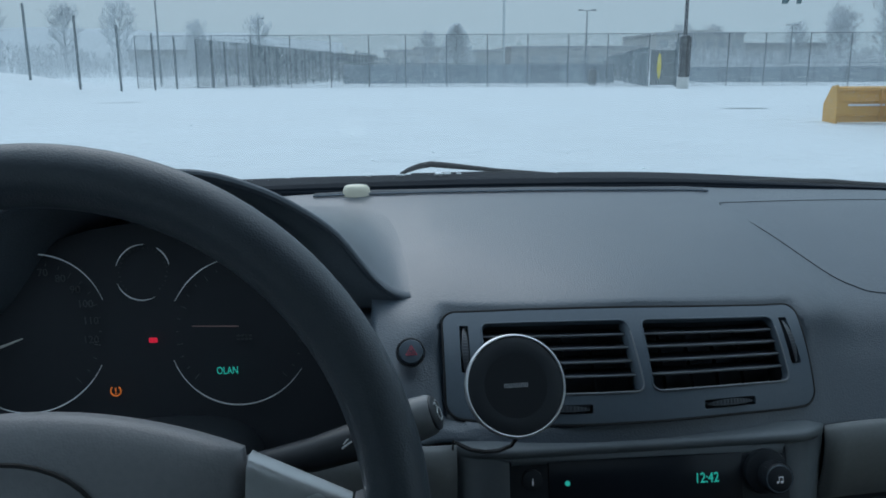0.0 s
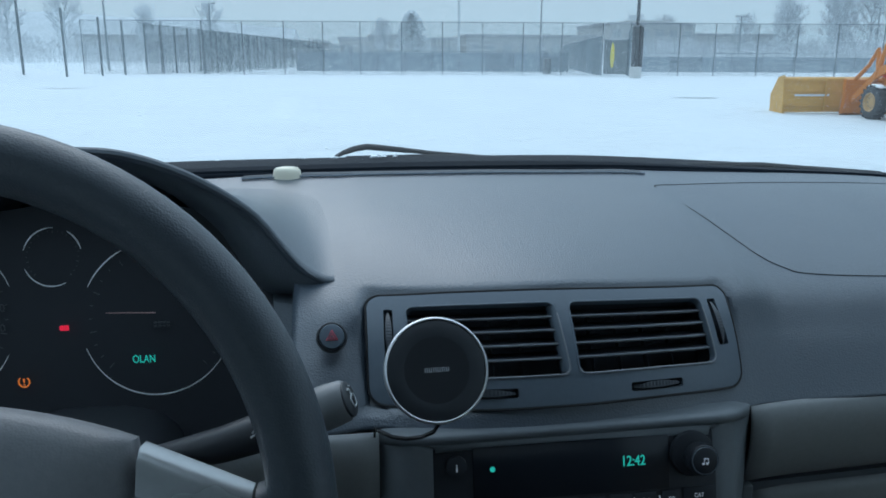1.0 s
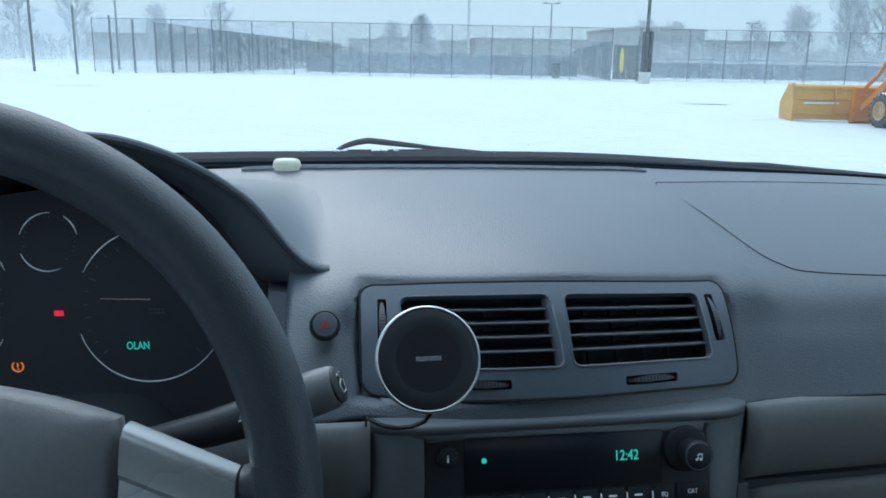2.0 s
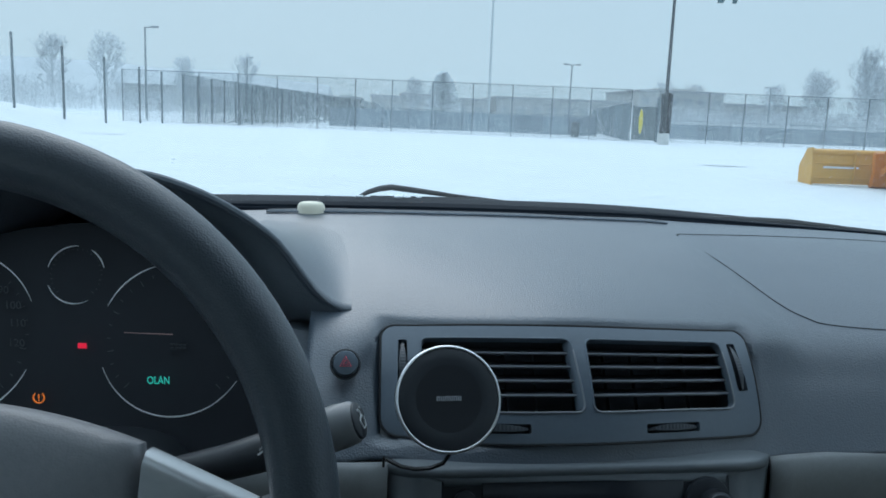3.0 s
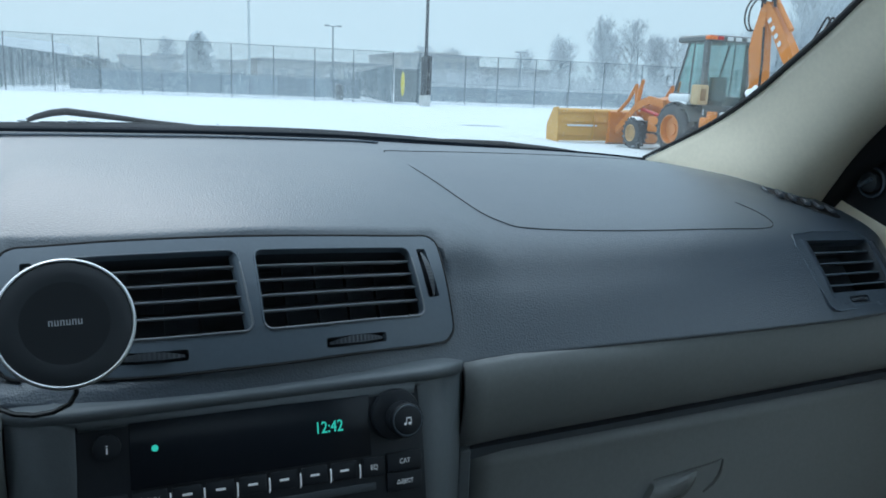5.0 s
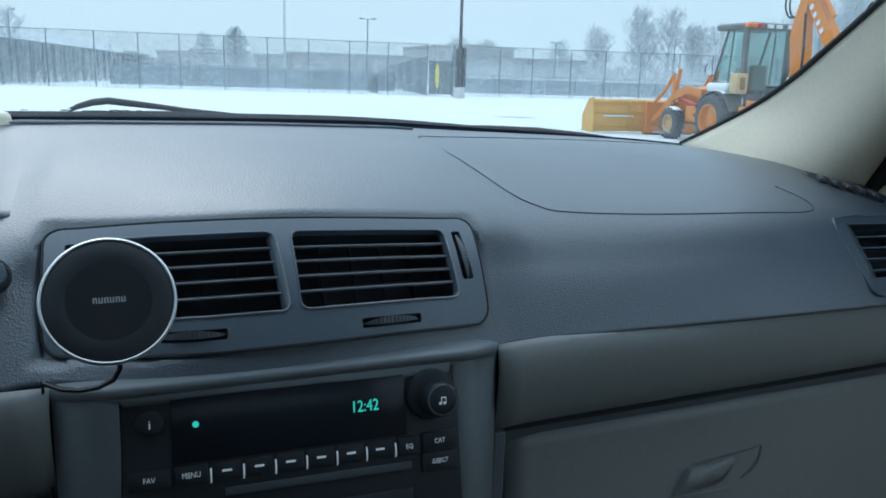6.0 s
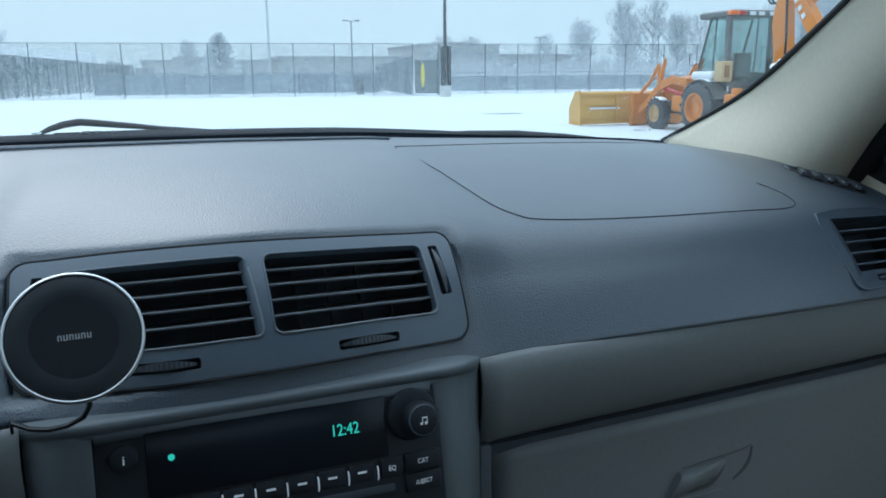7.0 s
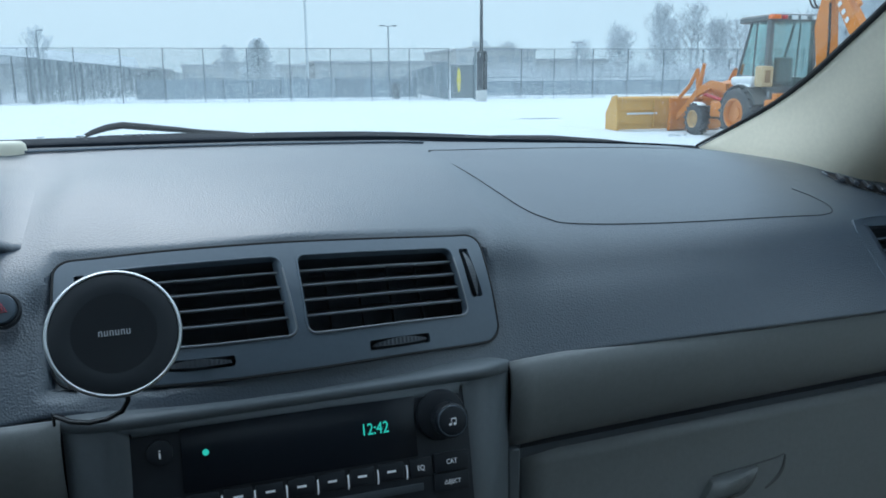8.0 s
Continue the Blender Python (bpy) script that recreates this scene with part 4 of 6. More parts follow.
SEAL = [(0.706, 0.785, 1.000), (0.702, 0.752, 1.052), (0.697, 0.716, 1.098), (0.690, 0.672, 1.140), (0.682, 0.625, 1.175), (0.664, 0.590, 1.210), (0.648, 0.50, 1.265), (0.60, 0.36, 1.350)]


def along(line, s):
    k = s * (len(line) - 1)
    return Vector([spline([(i, p[c]) for i, p in enumerate(line)], k) for c in range(3)])


def pillar_at(u, v):
    a, b = along(EDGE, u), along(SEAL, u)
    bulge = Vector((-0.40, -0.90, -0.05)).normalized() * 0.068 * math.sin(math.pi * v**1.12)
    return a.lerp(b, v) + bulge


pillar = thing("pillar_trim", "cream plastic windscreen pillar trim", "pillar trim")
solid(part("trim", sheet(pillar_at, 40, 20), CREAM, pillar, smooth=70), 0.004, (-0.5, -0.8, 0.2))
part("black_edge", tube([along(EDGE, k / 40) + Vector((-0.001, 0.003, 0.002)) for k in range(41)], [0.0018 + 0.0016 * min(1, k / 14) for k in range(41)], 8), RUBBER, pillar, "black glass edge")
part("edge_backing", sheet(lambda u, v: pillar_at(u, 0.25 * v) + Vector((0.005, 0.008, 0.0)), 40, 6), RUBBER, pillar, "black glass edge")
other = thing("pillar_trim", "cream plastic windscreen pillar trim", "pillar trim")
mirror = Matrix.Diagonal((-1, 1, 1, 1))
solid(part("trim", sheet(lambda u, v: mirror @ pillar_at(u, v), 20, 10), CREAM, other, smooth=70), 0.004, (0.5, -0.8, 0.2))

door_r = thing("door_1", "closed car door with a black mirror corner and cream trim", "car door", kind="structure")
part("mirror_corner", plate([(0.86, 0.90), (0.86, 1.02), (0.80, 1.08), (0.72, 1.14), (0.60, 1.20), (0.40, 1.26), (0.40, 0.90)], [], lambda a, b: Vector((0.722, a, b))), BLACK, door_r, "black mirror corner panel")
solid(door_r.children[-1], 0.01, (-1, 0, 0))
part("window_frame", tube([Vector((0.720, 0.790, 1.02)), Vector((0.715, 0.752, 1.078)), Vector((0.709, 0.694, 1.130)), Vector((0.700, 0.612, 1.178)), Vector((0.675, 0.50, 1.235)), Vector((0.64, 0.36, 1.32))], 0.026, 12), RUBBER, door_r, "black door seal")
part("upper_trim", sheet(lambda u, v: Vector((0.704 + 0.010 * v, 0.775 - 0.50 * u, 0.960 - 0.15 * u + (0.090 - 0.012 * u) * v)), 20, 6), CREAM, door_r, "cream upper door trim", smooth=60)
part("inner_panel", sheet(lambda u, v: Vector((0.692 + 0.012 * math.sin(math.pi * v), 0.765 - 1.55 * u, 0.955 - 0.030 * min(1, u * 4) - 0.65 * v)), 24, 12), CREAM, door_r, "cream door panel", smooth=60)
for y, z, r in ((0.711, 1.066, 0.0165), (0.681, 1.111, 0.0165)):
    tw = part("tweeter_ring", tube([Vector((0.7165, y + r * math.cos(a), z + r * math.sin(a))) for a in [2 * math.pi * k / 28 for k in range(28)]], 0.0016, 6, closed=True), BEZEL, door_r, "round black control in the mirror corner")
    part("knob", revolve([(0.0125, 0), (0.0115, 0.006), (0.006, 0.010), (0.001, 0.0105)], 24, Matrix.Translation((0.7170, y, z)) @ pose(0, 0, 0, 0, -90, 0)), BLACK, tw)
    part("knob_grip", box(-0.0022, 0.0022, -0.009, 0.009, 0.006, 0.0135, 0.001, 1, m=Matrix.Translation((0.7170, y, z)) @ pose(0, 0, 0, 0, -90, 0) @ pose(0, 0, 0, 0, 0, 35)), BEZEL, tw)
part("dash_end_cap", loft([[Vector((0.672 + dx, 0.80 - 0.17 * s, 1.026 - 0.012 * s - 0.050 * s**3 + dz)) for dx, dz in ((0, 0), (0.008, -0.001), (0.008, -0.16), (0, -0.16))] for s in [k / 12 for k in range(13)]]), DASH, dash)

# side vent at the passenger end
side_vent = thing("side_vent", "dark plastic side air vent at the passenger end", "air vent")


def side_face(a, b, d=0.0):
    """a across in metres, b up in metres, d out of the face."""
    ex, ez = Vector((1.0, 0.19, -0.055)).normalized(), Vector((0.06, 0.70, 0.71)).normalized()
    return Vector((0.494, 0.6015, 1.0292)) + a * ex + b * ez + d * ex.cross(ez).normalized()


sv_out = [(0.000, 0.001), (0.03, 0.004), (0.09, 0.004), (0.112, -0.002), (0.127, -0.02), (0.133, -0.055), (0.133, -0.0770), (0.060, -0.0795), (0.018, -0.0800), (0.0105, -0.0785), (0.0065, -0.0740), (0.001, -0.045), (-0.003, -0.012)]
sv_hole = rrect(0.006, 0.116, -0.0620, -0.0060, 0.004)
sv_lever = rrect(0.040, 0.070, -0.0735, -0.0668, 0.0015)
sf = part("face_plate", plate(sv_out, [sv_hole, sv_lever], lambda a, b: side_face(a, b, 0.0040)), DASH, side_vent, smooth=0)
solid(sf, 0.012, (0.2, -1, 0.5))
part("face_edge", tube([side_face(a, b, 0.0042) for a, b in sv_out], 0.0006, 6, closed=True), BEZEL, side_vent)
part("duct", loft([[side_face(a, b, 0.0038) for a, b in sv_hole], [side_face(a, b, -0.03) for a, b in sv_hole]], caps=False), CAVITY, side_vent)
part("duct_back", plate(sv_hole, [], lambda a, b: side_face(a, b, -0.03)), CAVITY, side_vent)
part("lever_slot", plate(sv_lever, [], lambda a, b: side_face(a, b, -0.001)), CAVITY, side_vent)
part("thumb_wheel", tube([side_face(0.043, -0.0702, 0.002), side_face(0.055, -0.0702, 0.0045), side_face(0.067, -0.0702, 0.002)], 0.0020, 8), SLAT, side_vent)
for k in range(4):
    b = -0.0175 - 0.0118 * k
    p, q = side_face(0.0065, b, 0.0), side_face(0.1155, b, 0.0)
    back = Vector((-0.005, 0.022, -0.007))
    up = Vector((0, 0, 0.0009))
    part("slat", loft([[p - up, p + up, p + up + back, p - up + back], [q - up, q + up, q + up + back, q - up + back]]), SLAT, side_vent, smooth=0)
    # A lighter strip paints the light along each slat's front.
    part("slat_edge", tube([p, q], 0.0009, 6), BEZEL, side_vent)
part("side_wheel", loft([[side_face(0.119 + 0.005 * s + q, -0.010 - 0.042 * s, d) for q, d in ((0, 0.003), (0, 0.0065), (0.004, 0.0065), (0.004, 0.003))] for s in [k / 12 for k in range(13)]]), SLAT, side_vent)

# black cowl outside the windscreen's foot, wiper and glass
COWL = [(-0.70, 0.80, 1.080), (-0.40, 0.850, 1.094), (-0.14, 0.864, 1.0975), (0.0, 0.870, 1.0975), (0.14, 0.880, 1.0955), (0.30, 0.897, 1.0872), (0.42, 0.911, 1.0805), (0.50, 0.920, 1.0755), (0.575, 0.932, 1.069)]


def cowl_at(x, k):
    y = spline([(a, b) for a, b, c in COWL], x)
    z = spline([(a, c) for a, b, c in COWL], x)
    rise = spline([(-0.7, 0.004), (0.15, 0.0035), (0.55, -0.002)], x)
    return Vector((x, y + 0.10 * k, z + rise * min(1, k * 1.2) + (-0.05 * (k - 1) if k > 1 else 0)))


cowl_thing = thing("windscreen_cowl", "black plastic cowl at the foot of the windscreen", "cowl")
cowl = part("cowl_panel", sheet(lambda u, v: cowl_at(-0.70 + 1.275 * u, 1.6 * v), 50, 10), COWLM, cowl_thing)
part("cowl_seal", tube([cowl_at(-0.70 + 1.275 * k / 50, 0.12) + Vector((0, 0, 0.0005)) for k in range(51)], 0.0022, 6), COWLM, cowl_thing, "rubber glass seal")
solid(cowl, 0.004, (0, 0, 1))
wiper = thing("windscreen_wiper", "black windscreen wiper resting on the cowl with snow crumbs", "wiper")
WB = [(-0.168, 0.960, 1.102), (-0.158, 0.964, 1.1065), (-0.145, 0.968, 1.1105), (-0.130, 0.972, 1.1125), (-0.112, 0.974, 1.1105), (-0.085, 0.976, 1.1075), (-0.05, 0.978, 1.1035), (0.0, 0.982, 1.0995), (0.05, 0.986, 1.095)]
part("arm", tube(WB, [0.0018, 0.0030, 0.0036, 0.0038, 0.0037, 0.0032, 0.0024, 0.0016, 0.0010], 8), RUBBER, wiper)
part("blade", tube([(-0.155, 0.966, 1.0998), (-0.05, 0.972, 1.1005), (0.04, 0.98, 1.0975), (0.12, 0.990, 1.093)], [0.0028, 0.0026, 0.0018, 0.0010], 6), RUBBER, wiper)
wiper2 = thing("windscreen_wiper", "black windscreen wiper resting on the cowl at the passenger side", "wiper")
part("arm", tube([(0.22, 0.945, 1.090), (0.30, 0.955, 1.0885), (0.37, 0.962, 1.086), (0.44, 0.967, 1.080), (0.52, 0.972, 1.071)], [0.002, 0.0034, 0.0036, 0.003, 0.0022], 8), RUBBER, wiper2)
SNOW = mat("fresh_snow", (0.83, 0.87, 0.90), 0.75, grain=0.5, scale=14, vary=0.03, spec=0.2)
crumbs = bmesh.new()
rng = random.Random(5)
for x, s in ((-0.168, 0.0028), (-0.205, 0.0022), (-0.122, 0.0034), (-0.112, 0.0026), (-0.098, 0.0018), (-0.30, 0.0016), (0.02, 0.0012)):
    c = cowl_at(x, 0.75) + Vector((0, 0, 0.003))
    own = bmesh.new()
    bmesh.ops.create_icosphere(own, subdivisions=2, radius=s)
    for v in own.verts:
        v.co = Vector((v.co.x * 1.8, v.co.y, v.co.z * 0.5)) * rng.uniform(0.85, 1.15) + c
    join(crumbs, own)
tagged(part("snow_crumbs", crumbs, SNOW), "small crumbs of snow on the cowl", "snow", kind="stuff")


def screen(u, v):
    x = -0.62 + 1.24 * u
    e = Vector((x, 0.945 - 0.10 * (x * x) * 0.6 + 0.03 * x, 1.084 - 0.06 * x * x))
    t = Vector((x * 0.80, 0.37 - 0.12 * x * x, 1.405 - 0.04 * x * x))
    return e.lerp(t, v) + Vector((0, 0.012, 0.02)) * math.sin(math.pi * v)


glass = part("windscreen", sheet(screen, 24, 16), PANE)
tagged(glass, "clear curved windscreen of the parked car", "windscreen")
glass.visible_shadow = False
stamp = bmesh.new()
for k in range(5):
    box(-0.012 + 0.0050 * k, -0.0085 + 0.0050 * k, -0.0003, 0.0003, 0.000, 0.0022, bm=stamp)
    box(-0.010 + 0.0040 * k, -0.0075 + 0.0040 * k, -0.0003, 0.0003, 0.0034, 0.0048, bm=stamp)
box(0.017, 0.022, -0.0003, 0.0003, 0.0010, 0.0022, bm=stamp)
box(0.017, 0.022, -0.0003, 0.0003, 0.0036, 0.0046, bm=stamp)
box(0.017, 0.0182, -0.0003, 0.0003, 0.0010, 0.0046, bm=stamp)
box(0.0208, 0.022, -0.0003, 0.0003, 0.0010, 0.0046, bm=stamp)
st = part("glass_stamp", stamp, mat("etched_glass_grey", (0.36, 0.40, 0.42), 0.6, vary=0.05), glass, "etched maker's stamp", smooth=0)
st.matrix_basis = Matrix.Translation((0.534, 0.940, 1.0850)) @ pose(0, 0, 0, -35, 0, -12) @ Matrix.Scale(0.7, 4)

# plain unseen shell that closes the car round the camera; wall heights set its light
shell = thing("cabin_shell", "plain car cabin shell with a grey cloth roof lining", "car cabin", kind="structure")
part("roof_lining", sheet(lambda u, v: Vector((-0.58 + 1.16 * u, 0.37 - 1.17 * v - 0.10 * (2 * u - 1) ** 2 * (1 - v), 1.405 + 0.03 * math.sin(math.pi * v) - 0.05 * (2 * u - 1) ** 2)), 16, 16), LINER, shell)
solid(shell.children[-1], 0.02, (0, 0, -1))
# unseen wall added to block light from behind, in place of seats and window
part("rear_panel", box(-0.74, 0.74, -0.80, -0.76, 0.25, 1.28), mat("light_block_cloth", (0.10, 0.10, 0.105), 0.9, vary=0.1), shell)
part("floor", box(-0.74, 0.74, -0.80, 0.95, -0.04, 0.28), RUBBER, shell)
part("firewall", box(-0.74, 0.74, 0.86, 0.90, 0.28, 1.02), RUBBER, shell)
# unseen side walls, their heights set to trim the window light
part("left_door", box(-0.76, -0.71, -0.80, 0.90, 0.28, 1.06), LINER, shell)
part("right_sill", box(0.735, 0.77, -0.80, 0.90, 0.28, 0.98), LINER, shell)
for sx in (-1, 1):
    part("centre_post", box(sx * 0.60 - 0.03, sx * 0.60 + 0.03, -0.62, -0.50, 0.95, 1.37, m=Matrix.Translation((sx * 0.06, 0, 0))), LINER, shell)
    part("rear_post", box(sx * 0.66 - 0.03, sx * 0.66 + 0.03, -0.80, -0.62, 0.95, 1.37), LINER, shell)
    part("roof_rail", tube([(sx * 0.60, 0.36, 1.352), (sx * 0.615, -0.2, 1.375), (sx * 0.615, -0.5, 1.378), (sx * 0.61, -0.78, 1.375)], 0.035, 8), LINER, shell)

# tag that hangs from the roof lining by two strips
tag = thing("hanging_tag", "translucent grey-green film tag hanging from the roof lining", "tag")
TAGM = clear("frosted_grey_film", (0.46, 0.53, 0.55), 0.04, 0.3)
part("wide_strip", loft([[Vector((x, 0.361 + d, z)) for x, z in ((0.0015, 1.2545), (0.0038, 1.2545), (0.0078, 1.262), (0.0078, 1.40), (0.0015, 1.40))] for d in (0.0, 0.0008)]), TAGM, tag, smooth=0)
part("narrow_strip", loft([[Vector((x, 0.3605 + d, z)) for x, z in ((0.0080, 1.2545), (0.0100, 1.2545), (0.0105, 1.262), (0.0105, 1.40), (0.0086, 1.40), (0.0086, 1.262))] for d in (0.0, 0.0008)]), TAGM, tag, smooth=0)

# ---- outside: the snowy yard ----
GROUND = mat("trodden_snow", (0.60, 0.652, 0.680), 0.8, grain=0.6, scale=2.2, vary=0.06, spec=0.2, blotch=0.22)


def bank(x, y):
    """A low snow bank rising towards the corner of the courts."""
    a = min(1.0, max(0.0, (-13.5 - x) / 7.5)) * min(1.0, max(0.0, (58 - y) / 14)) * min(1.0, max(0.0, (y - 30) / 8))
    return 1.25 * a * a * (3 - 2 * a)


def ground_z(x, y):
    far = min(1.0, max(0.0, (math.hypot(x, y) - 4) / 8))
    dip = -0.20 * math.exp(-(((x - 13.0) / 6.0) ** 2 + ((y - 17.5) / 5.0) ** 2) ** 2)
    return bank(x, y) + dip + (1 + 4.6 * dip) * far * 0.05 * (noise.noise(Vector((x * 0.11, y * 0.11, 2.0))) + 0.4 * noise.noise(Vector((x * 0.5, y * 0.5, 5.0)))) - 0.02


def ground_fn(u, v):
    a, b = 2 * u - 1, 2 * v - 1
    x = math.copysign(abs(a) ** 3.0 * 1960 + abs(a) * 40, a)
    y = math.copysign(abs(b) ** 3.0 * 1960 + abs(b) * 40, b) + 10
    return Vector((x, y, ground_z(x, y) if math.hypot(x, y) < 220 else -0.02))


tagged(part("ground", sheet(ground_fn, 150, 150), GROUND, smooth=90), "flat snow-covered yard", "ground", kind="structure")

SLUSH = mat("thin_grey_slush", (0.46, 0.52, 0.55), 0.7, grain=0.4, scale=6, vary=0.15, blotch=1.5)
for cx, cy, w, d in ((-11.2, 33.2, 0.95, 0.45), (10.9, 24.7, 0.8, 0.28), (12.6, 21.3, 1.1, 0.35)):
    rng = random.Random(int(cx * 10))
    loop = [(cx + w * math.cos(a) * rng.uniform(0.75, 1.15), cy + d * math.sin(a) * rng.uniform(0.6, 1.2)) for a in [2 * math.pi * k / 26 for k in range(26)]]
    tagged(part("slush_patch", plate(loop, [], lambda a, b: Vector((a, b, ground_z(a, b) + 0.012))), SLUSH, smooth=90), "thin grey patch of slush on the snow", "slush", "slush patches")

CLODS = bmesh.new()
rng = random.Random(11)
for k in range(26):
    a, r = rng.uniform(-0.75, 0.35), rng.uniform(9, 26)
    x, y = r * math.sin(a), r * math.cos(a)
    own = bmesh.new()
    bmesh.ops.create_icosphere(own, subdivisions=1, radius=rng.uniform(0.02, 0.05))
    for v in own.verts:
        v.co = Vector((v.co.x * rng.uniform(0.8, 1.3), v.co.y, v.co.z * 0.5)) + Vector((x, y, ground_z(x, y) + 0.006))
    join(CLODS, own)
tagged(part("snow_clods", CLODS, SNOW), "small clods of snow on the ground", "snow", kind="stuff")

# ---- chain-link fences ----
POST = mat("weathered_green_fence_paint", (0.115, 0.145, 0.160), 0.5, vary=0.15, random_piece=0.25)
WIRE = bpy.data.materials.new("chain_link_wire")
WIRE.use_nodes = True
nn, ll = WIRE.node_tree.nodes, WIRE.node_tree.links
nn.clear()
o1, mx, tr, df = nn.new("ShaderNodeOutputMaterial"), nn.new("ShaderNodeMixShader"), nn.new("ShaderNodeBsdfTransparent"), nn.new("ShaderNodeBsdfDiffuse")
df.inputs["Color"].default_value = (0.12, 0.155, 0.17, 1)
tcw, wv1, wv2, mxx, gt = nn.new("ShaderNodeTexCoord"), nn.new("ShaderNodeTexWave"), nn.new("ShaderNodeTexWave"), nn.new("ShaderNodeMath"), nn.new("ShaderNodeMath")
mp1, mp2 = nn.new("ShaderNodeMapping"), nn.new("ShaderNodeMapping")
mp1.inputs["Rotation"].default_value, mp2.inputs["Rotation"].default_value = (0, radians(45), 0), (0, radians(-45), 0)
for mp, wv in ((mp1, wv1), (mp2, wv2)):
    ll.new(tcw.outputs["Object"], mp.inputs["Vector"])
    ll.new(mp.outputs[0], wv.inputs["Vector"])
    wv.inputs["Scale"].default_value = 3.0
mxx.operation, gt.operation = "MAXIMUM", "GREATER_THAN"
gt.inputs[1].default_value = 0.965
ll.new(wv1.outputs["Fac"], mxx.inputs[0])
ll.new(wv2.outputs["Fac"], mxx.inputs[1])
ll.new(mxx.outputs[0], gt.inputs[0])
ll.new(gt.outputs[0], mx.inputs["Fac"])
ll.new(tr.outputs[0], mx.inputs[1])
ll.new(df.outputs[0], mx.inputs[2])
ll.new(mx.outputs[0], o1.inputs[0])
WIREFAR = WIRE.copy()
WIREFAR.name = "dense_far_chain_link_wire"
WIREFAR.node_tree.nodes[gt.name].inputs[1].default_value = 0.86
CLOTH = mat("blue_grey_windscreen_cloth", (0.15, 0.20, 0.23), 0.8, grain=0.2, scale=20, vary=0.15, blotch=0.8, random_piece=0.2)


# Far fences take paler cloth and posts, with haze mixed into the colour.
CLOTHFAR = mat("haze_pale_windscreen_cloth", (0.29, 0.345, 0.38), 0.85, grain=0.2, scale=10, vary=0.12, blotch=0.4, random_piece=0.12)
POSTFAR = mat("haze_pale_fence_paint", (0.15, 0.185, 0.20), 0.6, vary=0.1, random_piece=0.15)


def fence(spots, high, label, post_r=0.034, mesh=True, cloth=0.0, far=False, rail=True):
    """Posts at spots, as a rule with a top rail, wire mesh between them and, if asked, cloth up to a height."""
    f = thing("fence", label, "fence")
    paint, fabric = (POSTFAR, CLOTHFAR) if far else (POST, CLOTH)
    lifted = [(*p, 0.0)[:3] for p in spots]
    for x, y, z in lifted:
        part("post", tube([(x, y, z - 0.15), (x, y, z + high)], post_r, 8), paint, f)
    for (x0, y0, z0), (x1, y1, z1) in zip(lifted, lifted[1:]):
        if rail:
            part("top_rail", tube([(x0, y0, z0 + high - 0.03), (x1, y1, z1 + high - 0.03)], 0.022, 6), paint, f)
        d = Vector((x1 - x0, y1 - y0, 0))
        if mesh:
            span = d.length
            ob = part("wire_mesh", sheet(lambda u, v: Vector((span * u, 0, (high - 0.04) * v)), 1, 1), WIREFAR if far else WIRE, f, "dark chain-link wire", smooth=0)
            ob.matrix_basis = Matrix.Translation((x0, y0, 0)) @ pose(0, 0, 0, 0, 0, math.degrees(math.atan2(d.y, d.x)))
        if cloth:
            n = Vector((-d.y, d.x, 0)).normalized() * 0.06
            part("cloth", sheet(lambda u, v: Vector((x0, y0, 0)) + d * u + n * (1 + 0.5 * math.sin(9 * u)) + Vector((0, 0, 0.05 + (cloth - 0.05) * v)), 6, 2), fabric, f, "blue-grey wind cloth")
    return f


def fence_y(x):
    return 57.0 - 0.08 * x


main_x = [-18.1, -15.4, -12.7, -10.0, -7.27, -4.45, -1.79, 0.78, 3.62, 6.45, 9.23, 12.04, 14.75, 17.6]
fence([(x, fence_y(x)) for x in main_x], 3.62, "tall dark chain-link fence along the snowy yard")
fence([(x, fence_y(x)) for x in (19.55, 23.03, 25.56, 28.6, 31.4, 34.3, 37.6, 40.5, 43.4, 46.3, 49.2, 52.1, 55, 58, 61, 64)], 3.62, "tall dark chain-link fence beside the gate")
fence([(-19.4, 38.4, 1.25), (-17.55, 40.2, 0.96), (-15.62, 41.2, 0.48), (-15.08, 45.6, 0.26), (-14.78, 50.95, 0.05), (-14.55, 55.2, 0.0)], 3.40, "row of thick dark fence posts turning the corner", post_r=0.065, mesh=False, rail=False)
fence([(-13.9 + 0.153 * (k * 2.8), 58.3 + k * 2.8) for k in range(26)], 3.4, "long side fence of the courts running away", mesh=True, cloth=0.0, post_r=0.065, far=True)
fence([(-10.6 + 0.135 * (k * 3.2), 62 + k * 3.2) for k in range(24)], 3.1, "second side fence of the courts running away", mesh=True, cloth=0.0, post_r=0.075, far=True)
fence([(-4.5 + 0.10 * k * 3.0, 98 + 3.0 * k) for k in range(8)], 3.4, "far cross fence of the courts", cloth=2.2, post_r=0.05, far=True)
fence([(17.6 + 0.207 * 2.9 * k, 55.6 + 2.9 * k) for k in range(16)], 2.75, "court fence covered with dark cloth beside the gate", mesh=False, cloth=2.7)
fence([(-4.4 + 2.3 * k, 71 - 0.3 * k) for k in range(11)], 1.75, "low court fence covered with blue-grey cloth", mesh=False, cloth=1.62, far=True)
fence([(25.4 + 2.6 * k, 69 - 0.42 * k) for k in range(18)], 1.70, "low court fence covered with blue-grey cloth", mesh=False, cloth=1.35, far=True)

gate = thing("gate", "grey cloth-covered gate with a yellow oval sign", "gate")
